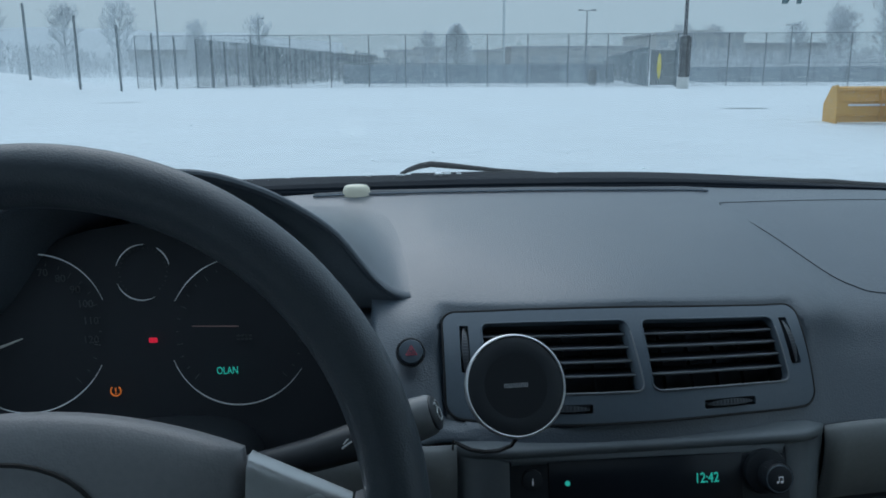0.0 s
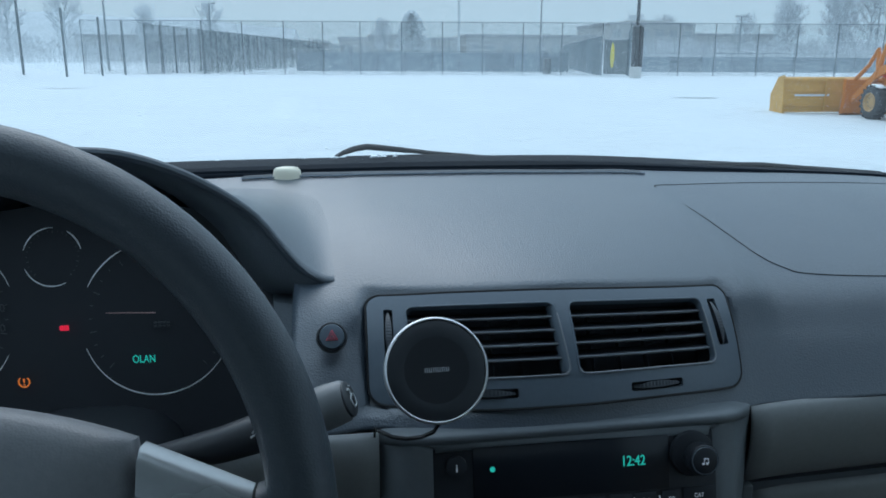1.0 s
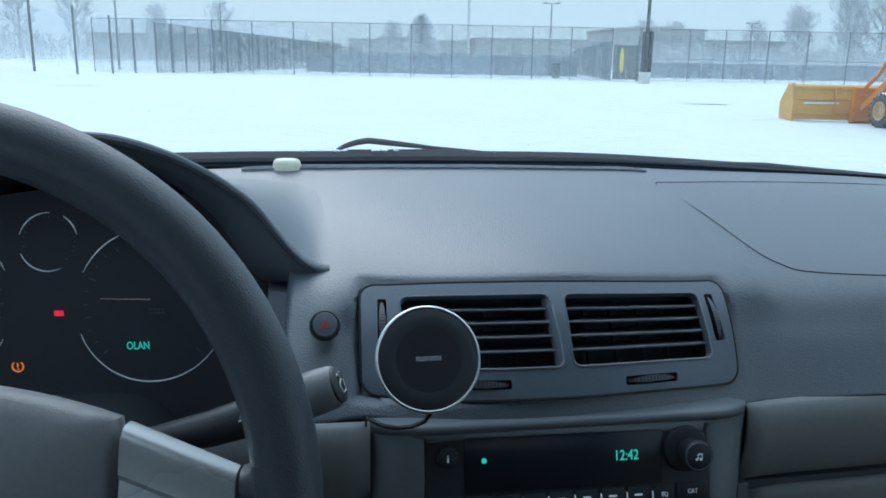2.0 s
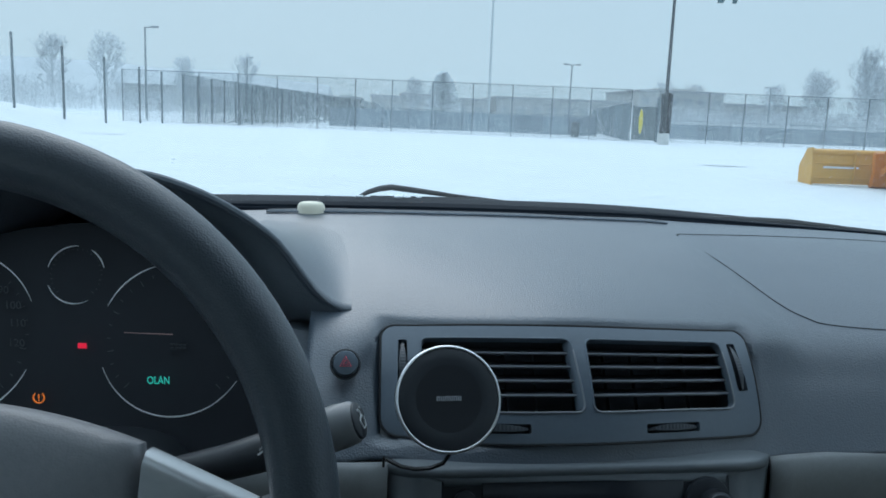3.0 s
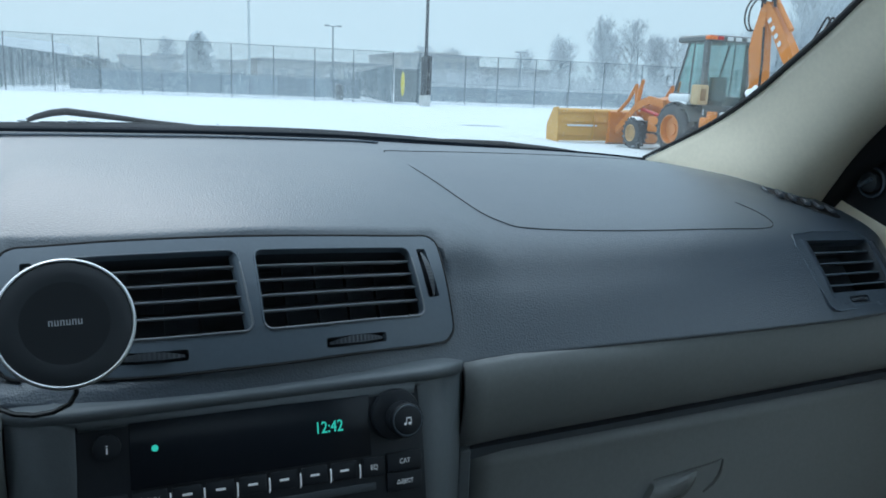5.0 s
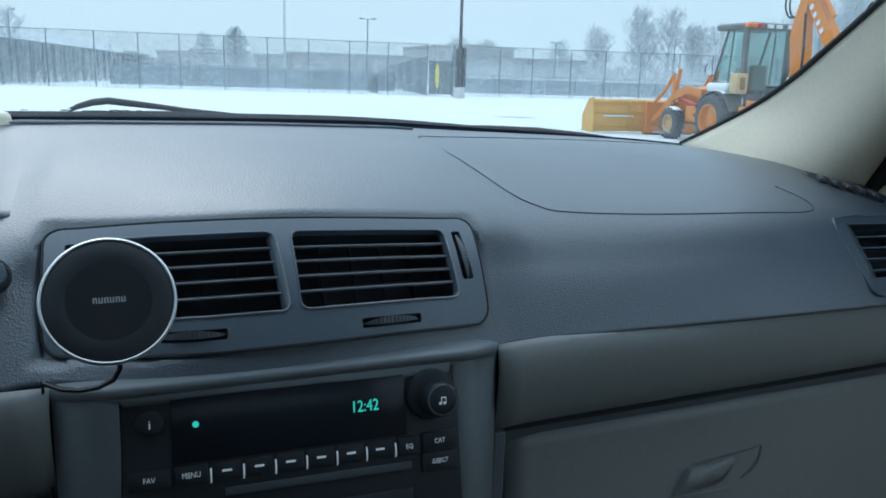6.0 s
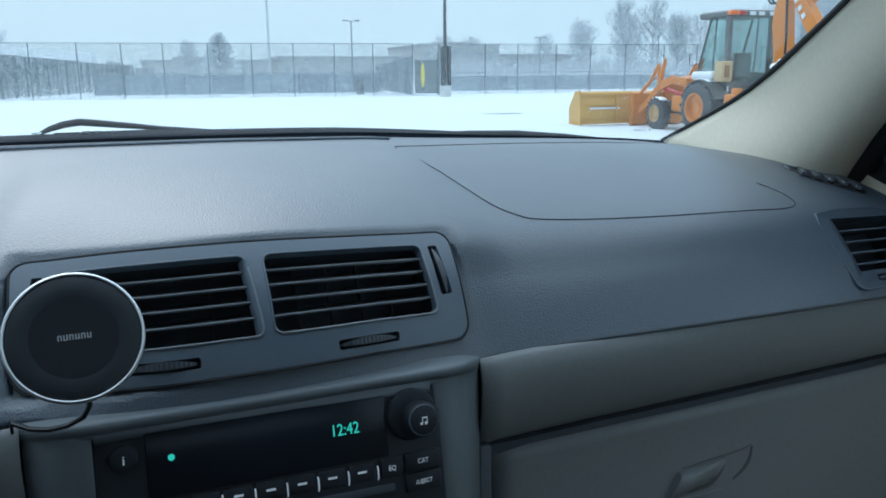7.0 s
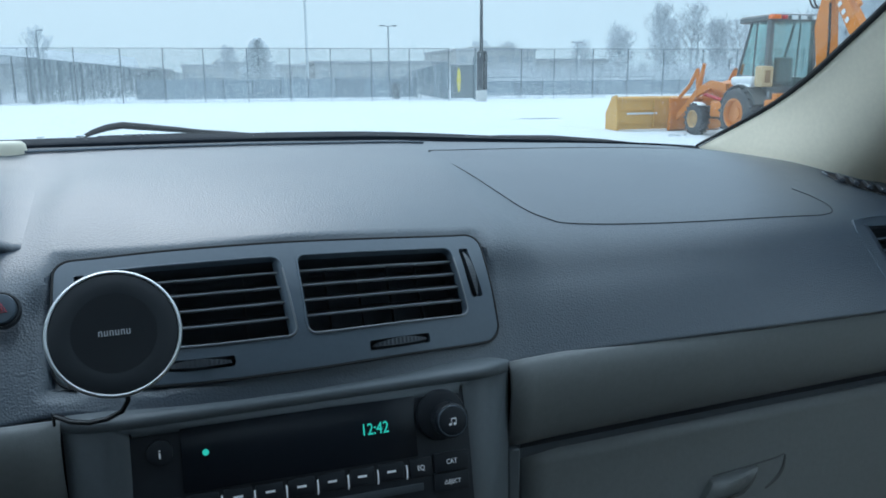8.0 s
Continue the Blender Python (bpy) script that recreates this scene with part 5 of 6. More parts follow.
part("gate_panel", box(17.72, 19.40, 55.46, 55.52, 0.12, 2.45, m=None), mat("pale_grey_cloth", (0.17, 0.20, 0.21), 0.8, vary=0.1), gate)
part("gate_post", tube([(19.5, 55.4, -0.05), (19.5, 55.4, 3.0)], 0.11, 10), POST, gate)
part("yellow_sign", loft([[Vector((18.30 + w * math.cos(a) * 0.14, 55.44 - h, 1.40 + w * math.sin(a) * 0.85)) for a in [2 * math.pi * k / 28 for k in range(28)]] for w, h in ((1, 0), (1, 0.03))]), mat("yellow_sign_paint", (0.66, 0.56, 0.12), 0.5, vary=0.06), gate, "yellow oval sign")
part("gate_frame", tube([(17.72, 55.45, 0.1), (17.72, 55.45, 2.5), (19.4, 55.45, 2.5), (19.4, 55.45, 0.1)], 0.03, 8), POST, gate)

CONC = mat("snowy_concrete", (0.50, 0.51, 0.50), 0.8, grain=0.4, scale=30, vary=0.12)
POLE = mat("dark_bronze_pole", (0.045, 0.055, 0.062), 0.5, vary=0.1)


# Far lamps get a paler steel that has the haze in its colour.
POLEFAR = mat("haze_pale_pole_steel", (0.25, 0.29, 0.31), 0.6, vary=0.08)


def lamp_pole(x, y, high, arm, r, label, wide=False, base=True):
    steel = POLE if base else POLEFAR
    p = thing("street_lamp", label, "street lamp")
    part("pole", tube([(x, y, 0.0), (x, y, high)], [r, r * 0.7], 10), steel, p)
    for s in (-1, 1) if arm > 0 else (1,):
        a = abs(arm)
        part("arm", tube([(x, y, high - 0.08), (x + s * a * 0.5, y, high)], 0.05, 6), steel, p)
        part("lamp_head", box(x + s * a * 0.45, x + s * a, y - 0.2, y + 0.2, high - 0.06, high + 0.10, 0.03, 1), steel, p, "flat lamp head")
    if base:
        part("base", revolve([(0.36, -0.05), (0.36, 0.68), (0.33, 0.72)], 20, Matrix.Translation((x, y, 0))), CONC, p, "round concrete base")
    if wide:
        part("pole_box", box(x - 0.31, x + 0.02, y - 0.32, y + 0.05, 0.70, 3.15, 0.02, 1), POLE, p, "dark box strapped to the pole")
        part("pole_box", box(x + 0.14, x + 0.32, y - 0.30, y + 0.05, 0.70, 3.20, 0.02, 1), POLE, p)
    return p


lamp_pole(17.9, 49.6, 9.45, 1.0, 0.13, "tall dark two-armed yard lamp on a concrete base", wide=True)
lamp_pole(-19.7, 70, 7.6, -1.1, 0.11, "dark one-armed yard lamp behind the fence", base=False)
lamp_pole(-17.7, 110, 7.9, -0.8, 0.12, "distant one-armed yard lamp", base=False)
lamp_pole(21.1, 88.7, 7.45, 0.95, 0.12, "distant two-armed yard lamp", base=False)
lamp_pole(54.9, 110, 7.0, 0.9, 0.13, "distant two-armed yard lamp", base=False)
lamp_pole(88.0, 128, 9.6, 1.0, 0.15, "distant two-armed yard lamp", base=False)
# The mast's colour is paled for haze as well.
mast = thing("mast", "very tall slim pale mast in the haze", "mast")
part("pole", tube([(20.4, 150, 0), (20.3, 150, 40)], [0.26, 0.16], 8), mat("haze_pale_mast_steel", (0.44, 0.49, 0.51), 0.6, vary=0.06), mast)
bin_ = thing("rubbish_bin", "grey rubbish bin beside the court fence", "bin")
part("body", revolve([(0.30, 0), (0.34, 1.05), (0.30, 1.15), (0.12, 1.22)], 16, Matrix.Translation((15.4, 62.5, 0))), mat("grey_bin_plastic", (0.16, 0.18, 0.19), 0.6, vary=0.1), bin_)

# ---- far buildings ----
# Walls, roof edges and panes painted pale and alike to stand for haze.
WALLB = mat("haze_pale_wall", (0.40, 0.42, 0.42), 0.85, grain=0.2, scale=3, vary=0.08, blotch=0.15)
ROOFB = mat("grey_roof_edge", (0.37, 0.395, 0.41), 0.7, vary=0.08)
PANEB = mat("haze_pale_window_glass", (0.31, 0.35, 0.37), 0.35, vary=0.1)


def building(x0, x1, y, deep, high, label, floors=1, bays=6, step=0.0, turn=0.0):
    b = thing("building", label, "building", m=Matrix.Translation((x0, y, 0)) @ pose(0, 0, 0, 0, 0, turn))
    w = x1 - x0
    part("wall", box(0, w, 0, deep, -0.1, high), WALLB, b, smooth=0)
    part("roof", box(-0.3, w + 0.3, -0.3, deep, high, high + 0.45, 0.05, 1), ROOFB, b, "flat roof edge", smooth=0)
    if step:
        part("roof_block", box(w * 0.25, w * 0.7, 2, deep, high + 0.45, high + step), WALLB, b, smooth=0)
    for f in range(floors):
        z = high * (f + 0.35) / floors
        for k in range(bays):
            c = w * (k + 0.5) / bays
            win = part("window", box(c - w / bays * 0.30, c + w / bays * 0.30, -0.08, 0.02, z, z + high / floors * 0.38), ROOFB, b, smooth=0)
            part("pane", box(c - w / bays * 0.26, c + w / bays * 0.26, -0.12, -0.081, z + 0.12, z + high / floors * 0.38 - 0.12), PANEB, win, smooth=0)
    return b


building(-1.5, 20.5, 152, 20, 4.4, "long low pale building in the haze", 1, 7, 1.0)
building(23.0, 49.0, 158, 22, 5.2, "long low pale building in the haze", 1, 8, 0.0)
building(53.0, 71.0, 162, 24, 7.9, "two-storey pale flat-roofed building", 2, 6, 0.9)
building(71.0, 92.0, 168, 20, 6.0, "low pale building wing", 1, 6)
building(-60.0, -28.0, 190, 20, 5.5, "low pale building behind the courts", 1, 9)

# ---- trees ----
# Pale blue-grey tones carry the haze in front of the far trees.
BARK = mat("haze_pale_bark", (0.36, 0.40, 0.425), 0.9, grain=0.4, scale=8, vary=0.15, random_piece=0.15)
CONI = mat("haze_pale_conifer_needles", (0.58, 0.63, 0.655), 0.9, vary=0.2, random_piece=0.2)
TWIG = mat("haze_pale_twigs", (0.50, 0.545, 0.575), 0.9, vary=0.15, random_piece=0.12)


def bare_tree(seed, high, spread, upright=0.0):
    """Returns bmeshes of the trunk with limbs and of the fine twigs: limbs all along the trunk fill a rounded crown."""
    r = random.Random(seed)
    limbs, twigs = bmesh.new(), bmesh.new()

    def grow(p, way, length, rad, level):
        bends = [p]
        for k in range(2):
            way = (way + Vector((r.uniform(-1, 1), r.uniform(-1, 1), r.uniform(-0.5, 0.8))) * 0.26).normalized()
            bends.append(bends[-1] + way * length / 2)
        tube(bends, [max(rad, 0.024), max(rad * 0.8, 0.020), max(rad * 0.6, 0.016)], 4 if level < 2 else 3, limbs if level < 3 else twigs)
        if level >= 5:
            return
        for k in range((0, 5, 4, 3, 2)[level]):
            s = r.uniform(0.3, 1.0) if k else 1.0
            q = bends[1].lerp(bends[2], (s - 0.5) * 2) if s > 0.5 else bends[0].lerp(bends[1], s * 2)
            side = Vector((r.uniform(-1, 1), r.uniform(-1, 1), r.uniform(-0.35, 0.5) + upright)).normalized()
            grow(q, (way * 0.6 + side * 0.75).normalized(), length * r.uniform(0.45, 0.66), rad * 0.52, level + 1)

    trunk = [Vector((0.02 * high * r.uniform(-k, k) / 6, 0.02 * high * r.uniform(-k, k) / 6, high * 0.80 * k / 6 - 0.1)) for k in range(7)]
    tube(trunk, [high * 0.016 * (1.08 - k / 6) + 0.02 for k in range(7)], 6, limbs)
    for k in range(20):
        s = 0.26 + 0.74 * (k + r.uniform(0, 0.8)) / 20
        q = trunk[min(5, int(s * 6))].lerp(trunk[min(5, int(s * 6)) + 1], s * 6 - min(5, int(s * 6)))
        a = 2.4 * k + r.uniform(-0.5, 0.5)
        reach = high * spread * 0.32 * (0.45 + 0.75 * math.sin(math.pi * min(1.0, 0.12 + 0.80 * (s - 0.26) / 0.74)) ** 0.8)
        grow(q, Vector((math.cos(a), math.sin(a), 0.35 + upright + 1.1 * s * s)).normalized(), reach, high * 0.0065, 1)
    return limbs, twigs


def tree_thing(seed, high, spread, upright, m, label):
    t = thing("tree", label, "tree", "bare trees along the far edge", m=m)
    limbs, twigs = bare_tree(seed, high, spread, upright)
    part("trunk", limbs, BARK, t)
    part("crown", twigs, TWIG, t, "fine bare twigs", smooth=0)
    return t


kinds = [tree_thing(3, 13.5, 0.66, 0.20, Matrix.Translation((95.5, 150, 0)), "bare haze-pale tree with a broad crown"), tree_thing(8, 14.5, 0.58, 0.28, Matrix.Translation((108, 150, 0)), "bare haze-pale tree with upright limbs"), tree_thing(14, 11.0, 0.72, 0.14, Matrix.Translation((83.5, 148, 0)), "bare haze-pale tree with a rounded crown")]
rng = random.Random(21)
more = [(6.0, 141, 0.55, 2), (79, 156, 0.75, 2), (90, 160, 0.8, 0), (101, 158, 0.9, 1), (113, 149, 0.95, 0), (119, 146, 0.9, 1), (125, 150, 1.0, 1), (131, 140, 1.1, 0), (124, 127, 1.1, 1), (130, 122, 1.25, 1), (135, 118, 1.3, 1), (141, 124, 1.3, 0), (147, 117, 1.4, 1), (152, 108, 1.4, 1), (160, 112, 1.4, 0), (119, 119, 1.25, 1), (126, 116, 1.35, 0), (133, 112, 1.45, 1), (139, 108, 1.5, 1), (145, 104, 1.5, 2), (110, 118, 1.0, 0), (88, 140, 0.9, 1), (99, 146, 1.0, 0), (-40, 170, 0.8, 2), (-52, 160, 0.9, 0), (-64, 165, 0.9, 1), (-75, 158, 0.95, 2), (-84, 150, 0.9, 0), (-30, 185, 0.8, 1), (70, 175, 0.8, 2), (64, 178, 0.75, 0), (115, 160, 1.0, 2), (137, 132, 1.1, 2)]
for x, y, s, k in more:
    copy_thing(kinds[k], Matrix.Translation((x, y, 0)) @ pose(0, 0, 0, 0, 0, rng.uniform(0, 360)) @ Matrix.Diagonal((s, s, s * rng.uniform(1.05, 1.28), 1)))

coni = thing("conifer", "dense conifer coloured pale for haze", "conifer", m=Matrix.Translation((9.4, 121, 0)) @ Matrix.Diagonal((1.45, 1.3, 1.06, 1)))
part("trunk", tube([(0, 0, 0), (0, 0, 7.4)], [0.22, 0.03], 8), BARK, coni)
needles = bmesh.new()
rng = random.Random(4)
for k in range(1500):
    h = rng.random() ** 0.8
    z = 0.3 + 7.0 * h
    rr = (2.25 * (1 - h) ** 0.75 + 0.25) * rng.uniform(0.35, 1.08)
    a = rng.uniform(0, 2 * math.pi)
    c = Vector((rr * math.cos(a), rr * math.sin(a), z))
    out = Vector((math.cos(a), math.sin(a), rng.uniform(-0.3, 0.4)))
    side = Vector((-math.sin(a), math.cos(a), 0))
    s = rng.uniform(0.16, 0.36)
    vs = [needles.verts.new(c + out * s), needles.verts.new(c + side * s * 0.5 - out * s * 0.4), needles.verts.new(c - side * s * 0.5 - out * s * 0.4), needles.verts.new(c + Vector((0, 0, s * 0.55)))]
    for f in ((0, 1, 3), (0, 3, 2), (1, 2, 3)):
        needles.faces.new([vs[i] for i in f])
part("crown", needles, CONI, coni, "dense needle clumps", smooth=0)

# scrub and far woods as one uneven stand of twigs
scrub = bmesh.new()
rng = random.Random(9)
for k in range(2600):
    if k % 3:
        x, y = rng.uniform(40, 175), rng.uniform(118, 165)
        hh = 2.5 + 4.0 * max(0, noise.noise(Vector((x * 0.07, 1.0, 0)))) + rng.uniform(0, 2.0)
    else:
        x, y = rng.uniform(-120, -12), rng.uniform(140, 190)
        hh = 3.0 + 4.0 * max(0, noise.noise(Vector((x * 0.05, 3.0, 0)))) + rng.uniform(0, 2.0)
    p = Vector((x, y, 0))
    q = p + Vector((rng.uniform(-1.2, 1.2), rng.uniform(-1, 1), hh))
    m_ = p.lerp(q, 0.5) + Vector((rng.uniform(-0.4, 0.4), 0, 0))
    tube([p, m_, q], [0.10, 0.07, 0.02], 3, scrub)
    for j in range(4):
        b = p.lerp(q, rng.uniform(0.3, 0.95))
        tube([b, b + Vector((rng.uniform(-1.3, 1.3), rng.uniform(-1, 1), rng.uniform(0.3, 1.6)))], [0.06, 0.015], 3, scrub)
tagged(part("far_scrub", scrub, TWIG, smooth=0), "scrub and far woods, coloured pale for haze", "scrub", kind="stuff")
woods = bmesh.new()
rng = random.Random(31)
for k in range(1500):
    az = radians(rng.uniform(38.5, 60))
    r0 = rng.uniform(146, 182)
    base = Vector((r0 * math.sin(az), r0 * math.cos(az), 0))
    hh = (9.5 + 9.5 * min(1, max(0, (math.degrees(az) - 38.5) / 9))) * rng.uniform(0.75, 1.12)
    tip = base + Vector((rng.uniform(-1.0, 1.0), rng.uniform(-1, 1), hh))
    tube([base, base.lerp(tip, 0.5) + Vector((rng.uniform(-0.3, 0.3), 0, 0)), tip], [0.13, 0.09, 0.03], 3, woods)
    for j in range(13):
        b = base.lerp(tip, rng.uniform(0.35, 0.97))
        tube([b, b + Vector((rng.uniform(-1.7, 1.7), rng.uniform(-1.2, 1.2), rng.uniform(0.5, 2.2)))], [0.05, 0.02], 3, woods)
tagged(part("far_woods", woods, TWIG, smooth=0), "stand of tall bare trees, coloured pale for haze", "woods", kind="stuff")
# The hill's colour holds the haze too.
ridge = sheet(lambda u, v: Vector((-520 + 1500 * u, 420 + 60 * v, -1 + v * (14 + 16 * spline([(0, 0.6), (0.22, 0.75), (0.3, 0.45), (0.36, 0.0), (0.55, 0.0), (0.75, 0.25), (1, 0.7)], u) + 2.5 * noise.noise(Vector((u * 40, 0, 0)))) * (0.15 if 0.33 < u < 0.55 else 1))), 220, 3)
tagged(part("far_hill", ridge, mat("hazy_wooded_hill", (0.45, 0.50, 0.53), 0.95, grain=0.3, scale=0.4, vary=0.1, blotch=0.02)), "wooded hill on the horizon, coloured pale for haze", "hill", kind="structure")

# ---- backhoe loader with a snow pusher ----
ORANGE = mat("worn_orange_paint", (0.55, 0.185, 0.030), 0.42, grain=0.1, scale=20, vary=0.12, blotch=1.2)
YELLOW = mat("worn_yellow_paint", (0.58, 0.33, 0.085), 0.5, grain=0.15, scale=20, vary=0.15, blotch=1.0)
TYRE = mat("snowy_tyre_rubber", (0.062, 0.068, 0.074), 0.85, grain=0.5, scale=25, vary=0.3, blotch=5)
# Dark steel painted greyer to stand for the haze in front of it.
CABM = mat("haze_greyed_cab_steel", (0.095, 0.108, 0.110), 0.5, vary=0.1)
BEIGE = mat("beige_machine_paint", (0.45, 0.33, 0.18), 0.55, vary=0.1)
CABGLASS = clear("tinted_cab_glass", (0.84, 0.92, 0.905), 0.10)
LAMPO = mat("orange_lamp_lens", (0.75, 0.16, 0.02), 0.3, vary=0.05)
LAMPR = mat("red_lamp_lens", (0.50, 0.03, 0.03), 0.3, vary=0.05)
HOSE = mat("black_hydraulic_hose", (0.018, 0.019, 0.021), 0.55, vary=0.1)

loader = thing("backhoe_loader", "orange backhoe loader with a yellow snow pusher, parked in snow", "backhoe loader", m=Matrix.Translation((13.37, 16.38, -0.205)) @ pose(0, 0, 0, 0, 0, -1.0) @ Matrix.Scale(0.944, 4))


def tyre_wheel(x, y, r, w, rim_m, name):
    side = 1 if x > 0 else -1
    m = Matrix.Translation((x, y, r)) @ pose(0, 0, 0, 0, 90 * side, 0)
    wheel_part = part(name, revolve([(r * 0.56, -w / 2), (r * 0.80, -w / 2 - 0.01), (r * 0.95, -w * 0.42), (r, -w * 0.28), (r, w * 0.28), (r * 0.95, w * 0.42), (r * 0.80, w / 2 + 0.01), (r * 0.56, w / 2)], 40, m, caps=False), TYRE, loader, "black tyre with snow on it")
    lugs = bmesh.new()
    for k in range(18):
        a = 2 * math.pi * k / 18
        for s in (-1, 1):
            box(-0.03, 0.03, -0.02, 0.03, -w * 0.24, w * 0.24, bm=lugs, m=m @ pose(0, 0, 0, 0, 0, math.degrees(a + (0.17 if s > 0 else 0))) @ Matrix.Translation((r, 0, s * w * 0.24)) @ pose(0, 0, 0, s * 35, 0, 0))
    part("tread", lugs, TYRE, wheel_part, smooth=0)
    rim = part("rim", revolve([(r * 0.58, w * 0.30), (r * 0.58, w / 2 + 0.012), (r * 0.53, w / 2 + 0.012), (r * 0.48, w * 0.28), (r * 0.26, w * 0.22), (r * 0.22, w * 0.34), (r * 0.05, w * 0.36)], 32, m), rim_m, wheel_part, "wheel rim")
    for k in range(8):
        a = 2 * math.pi * k / 8
        part("bolt", revolve([(0.018, 0), (0.018, 0.03)], 6, m @ Matrix.Translation((r * 0.34 * math.cos(a), r * 0.34 * math.sin(a), w * 0.24))), CABM, rim)
    return wheel_part


for s in (-1, 1):
    tyre_wheel(s * 0.88, 0.0, 0.645, 0.56, ORANGE, "rear_wheel")
    tyre_wheel(s * 0.80, 2.10, 0.42, 0.30, mat("tan_rim_paint", (0.50, 0.33, 0.16), 0.5, vary=0.1) if s < 0 else BEIGE, "front_wheel")
for s in (-1, 1):
    part("wheel_snow", loft([[Vector((s * 0.80 + q, 2.10 + 0.44 * math.cos(a) * r, 0.42 + 0.44 * math.sin(a) * r)) for q, r in ((-0.13, 0.99), (0.13, 0.99), (0.09, 1.06), (-0.09, 1.06))] for a in [radians(d) for d in range(60, 126, 8)]]), SNOW, loader, "snow on the front tyre")
part("chassis", box(-0.42, 0.42, -0.9, 2.5, 0.42, 0.78, 0.03), CABM, loader)
part("side_tank", box(-0.78, -0.42, 0.75, 1.55, 0.50, 0.92, 0.04), ORANGE, loader, "orange side tank")
part("side_tank", box(0.42, 0.78, 0.75, 1.55, 0.50, 0.92, 0.04), ORANGE, loader, "orange side tank")
part("bonnet", loft([[Vector((x, y, z)) for x, z in ((-w, 0.78), (-w, h - 0.1), (-w + 0.12, h), (w - 0.12, h), (w, h - 0.1), (w, 0.78))] for y, w, h in ((0.95, 0.42, 1.50), (1.6, 0.41, 1.46), (2.3, 0.38, 1.36), (2.62, 0.34, 1.25))]), ORANGE, loader, "orange engine bonnet")
part("grille", box(-0.30, 0.30, 2.62, 2.66, 0.80, 1.20, 0.02), CABM, loader)
# cab
for x in (-0.64, 0.64):
    part("front_post", tube([(x, 0.62, 1.58), (x * 0.99, 0.17, 2.89)], 0.034, 8), CABM, loader)
    part("rear_post", box(x - 0.055, x + 0.055, -0.62, -0.46, 1.20, 2.89, 0.015, 1), CABM, loader)
    part("sill", tube([(x, 0.64, 1.60), (x, 0.1, 1.52), (x, -0.56, 1.48)], 0.035, 8), CABM, loader)
    part("lower_wall", box(x - 0.02, x + 0.02, -0.58, 0.60, 0.95, 1.50, 0.01, 1), CABM, loader)
    part("door_bar", tube([(x, 0.02, 1.55), (x, -0.05, 2.88)], 0.022, 8), CABM, loader)
    side = ((0.58, 1.62), (-0.46, 1.52), (-0.46, 2.87), (0.18, 2.87))
    g1 = part("side_pane", loft([[Vector((x * q, y, z)) for y, z in side] for q in (0.99, 0.978)]), CABGLASS, loader, "tinted cab glass", smooth=0)
    g1.visible_shadow = False
    part("mirror_arm", tube([(x, 0.60, 1.75), (x * 1.28, 0.74, 1.72), (x * 1.30, 0.75, 1.98), (x * 1.22, 0.72, 2.02)], 0.012, 6), HOSE, loader, "black mirror bracket")
for y0, y1, z0 in ((0.60, 0.18, 1.62), (-0.585, -0.60, 1.30)):
    g = part("end_pane", loft([[Vector((q * 0.59, y0 + d, z0)) for q in (-1, 1)] + [Vector((q * 0.59, y1 + d, 2.87)) for q in (1, -1)] for d in (0.0, 0.012)]), CABGLASS, loader, "tinted cab glass", smooth=0)
    g.visible_shadow = False
part("rear_wall", box(-0.60, 0.60, -0.62, -0.58, 0.95, 1.30, 0.01, 1), CABM, loader)
roof = part("roof", loft([[Vector((sx * w, sy * w2 + 0.01, z)) for sx, sy in rrect(-1, 1, -1, 1, 0.22)] for w, w2, z in ((0.66, 0.64, 2.87), (0.70, 0.68, 2.90), (0.70, 0.68, 2.99), (0.66, 0.64, 3.035), (0.55, 0.53, 3.05))]), CABM, loader, "dark rounded cab roof")
part("roof_snow", box(-0.52, 0.52, -0.50, 0.52, 3.045, 3.065, 0.008, 2), SNOW, roof, "thin snow on the roof")
part("beacon_lamp", box(-0.72, -0.46, -0.70, -0.52, 2.915, 3.015, 0.02, 1), LAMPO, roof, "orange lamp")
part("tail_lamp", box(-0.44, -0.28, -0.70, -0.60, 2.915, 3.005, 0.015, 1), LAMPR, roof, "red lamp")
LAMPC = mat("pale_lamp_lens", (0.6, 0.66, 0.68), 0.2, vary=0.03)
for x in (-0.16, 0.10, 0.44):
    part("work_lamp", box(x, x + 0.17, -0.71, -0.66, 2.905, 2.995, 0.01, 1), LAMPC, roof, "clear work lamp")
part("seat", box(-0.26, 0.26, -0.25, 0.2, 1.25, 1.42, 0.05), CABM, loader)
part("seat_back", box(-0.25, 0.25, -0.36, -0.22, 1.4, 2.02, 0.05), CABM, loader, "dark seat back")
part("steering_post", tube([(0, 0.52, 1.0), (0, 0.38, 1.80)], 0.04, 8), CABM, loader)
part("cab_wheel", tube([Vector((0.19 * math.cos(a), 0.36 - 0.08 * math.sin(a), 1.84 + 0.15 * math.sin(a))) for a in [2 * math.pi * k / 20 for k in range(20)]], 0.016, 6, closed=True), CABM, loader)
part("cab_floor", box(-0.62, 0.62, -0.6, 0.66, 0.90, 0.98, 0.02), CABM, loader)
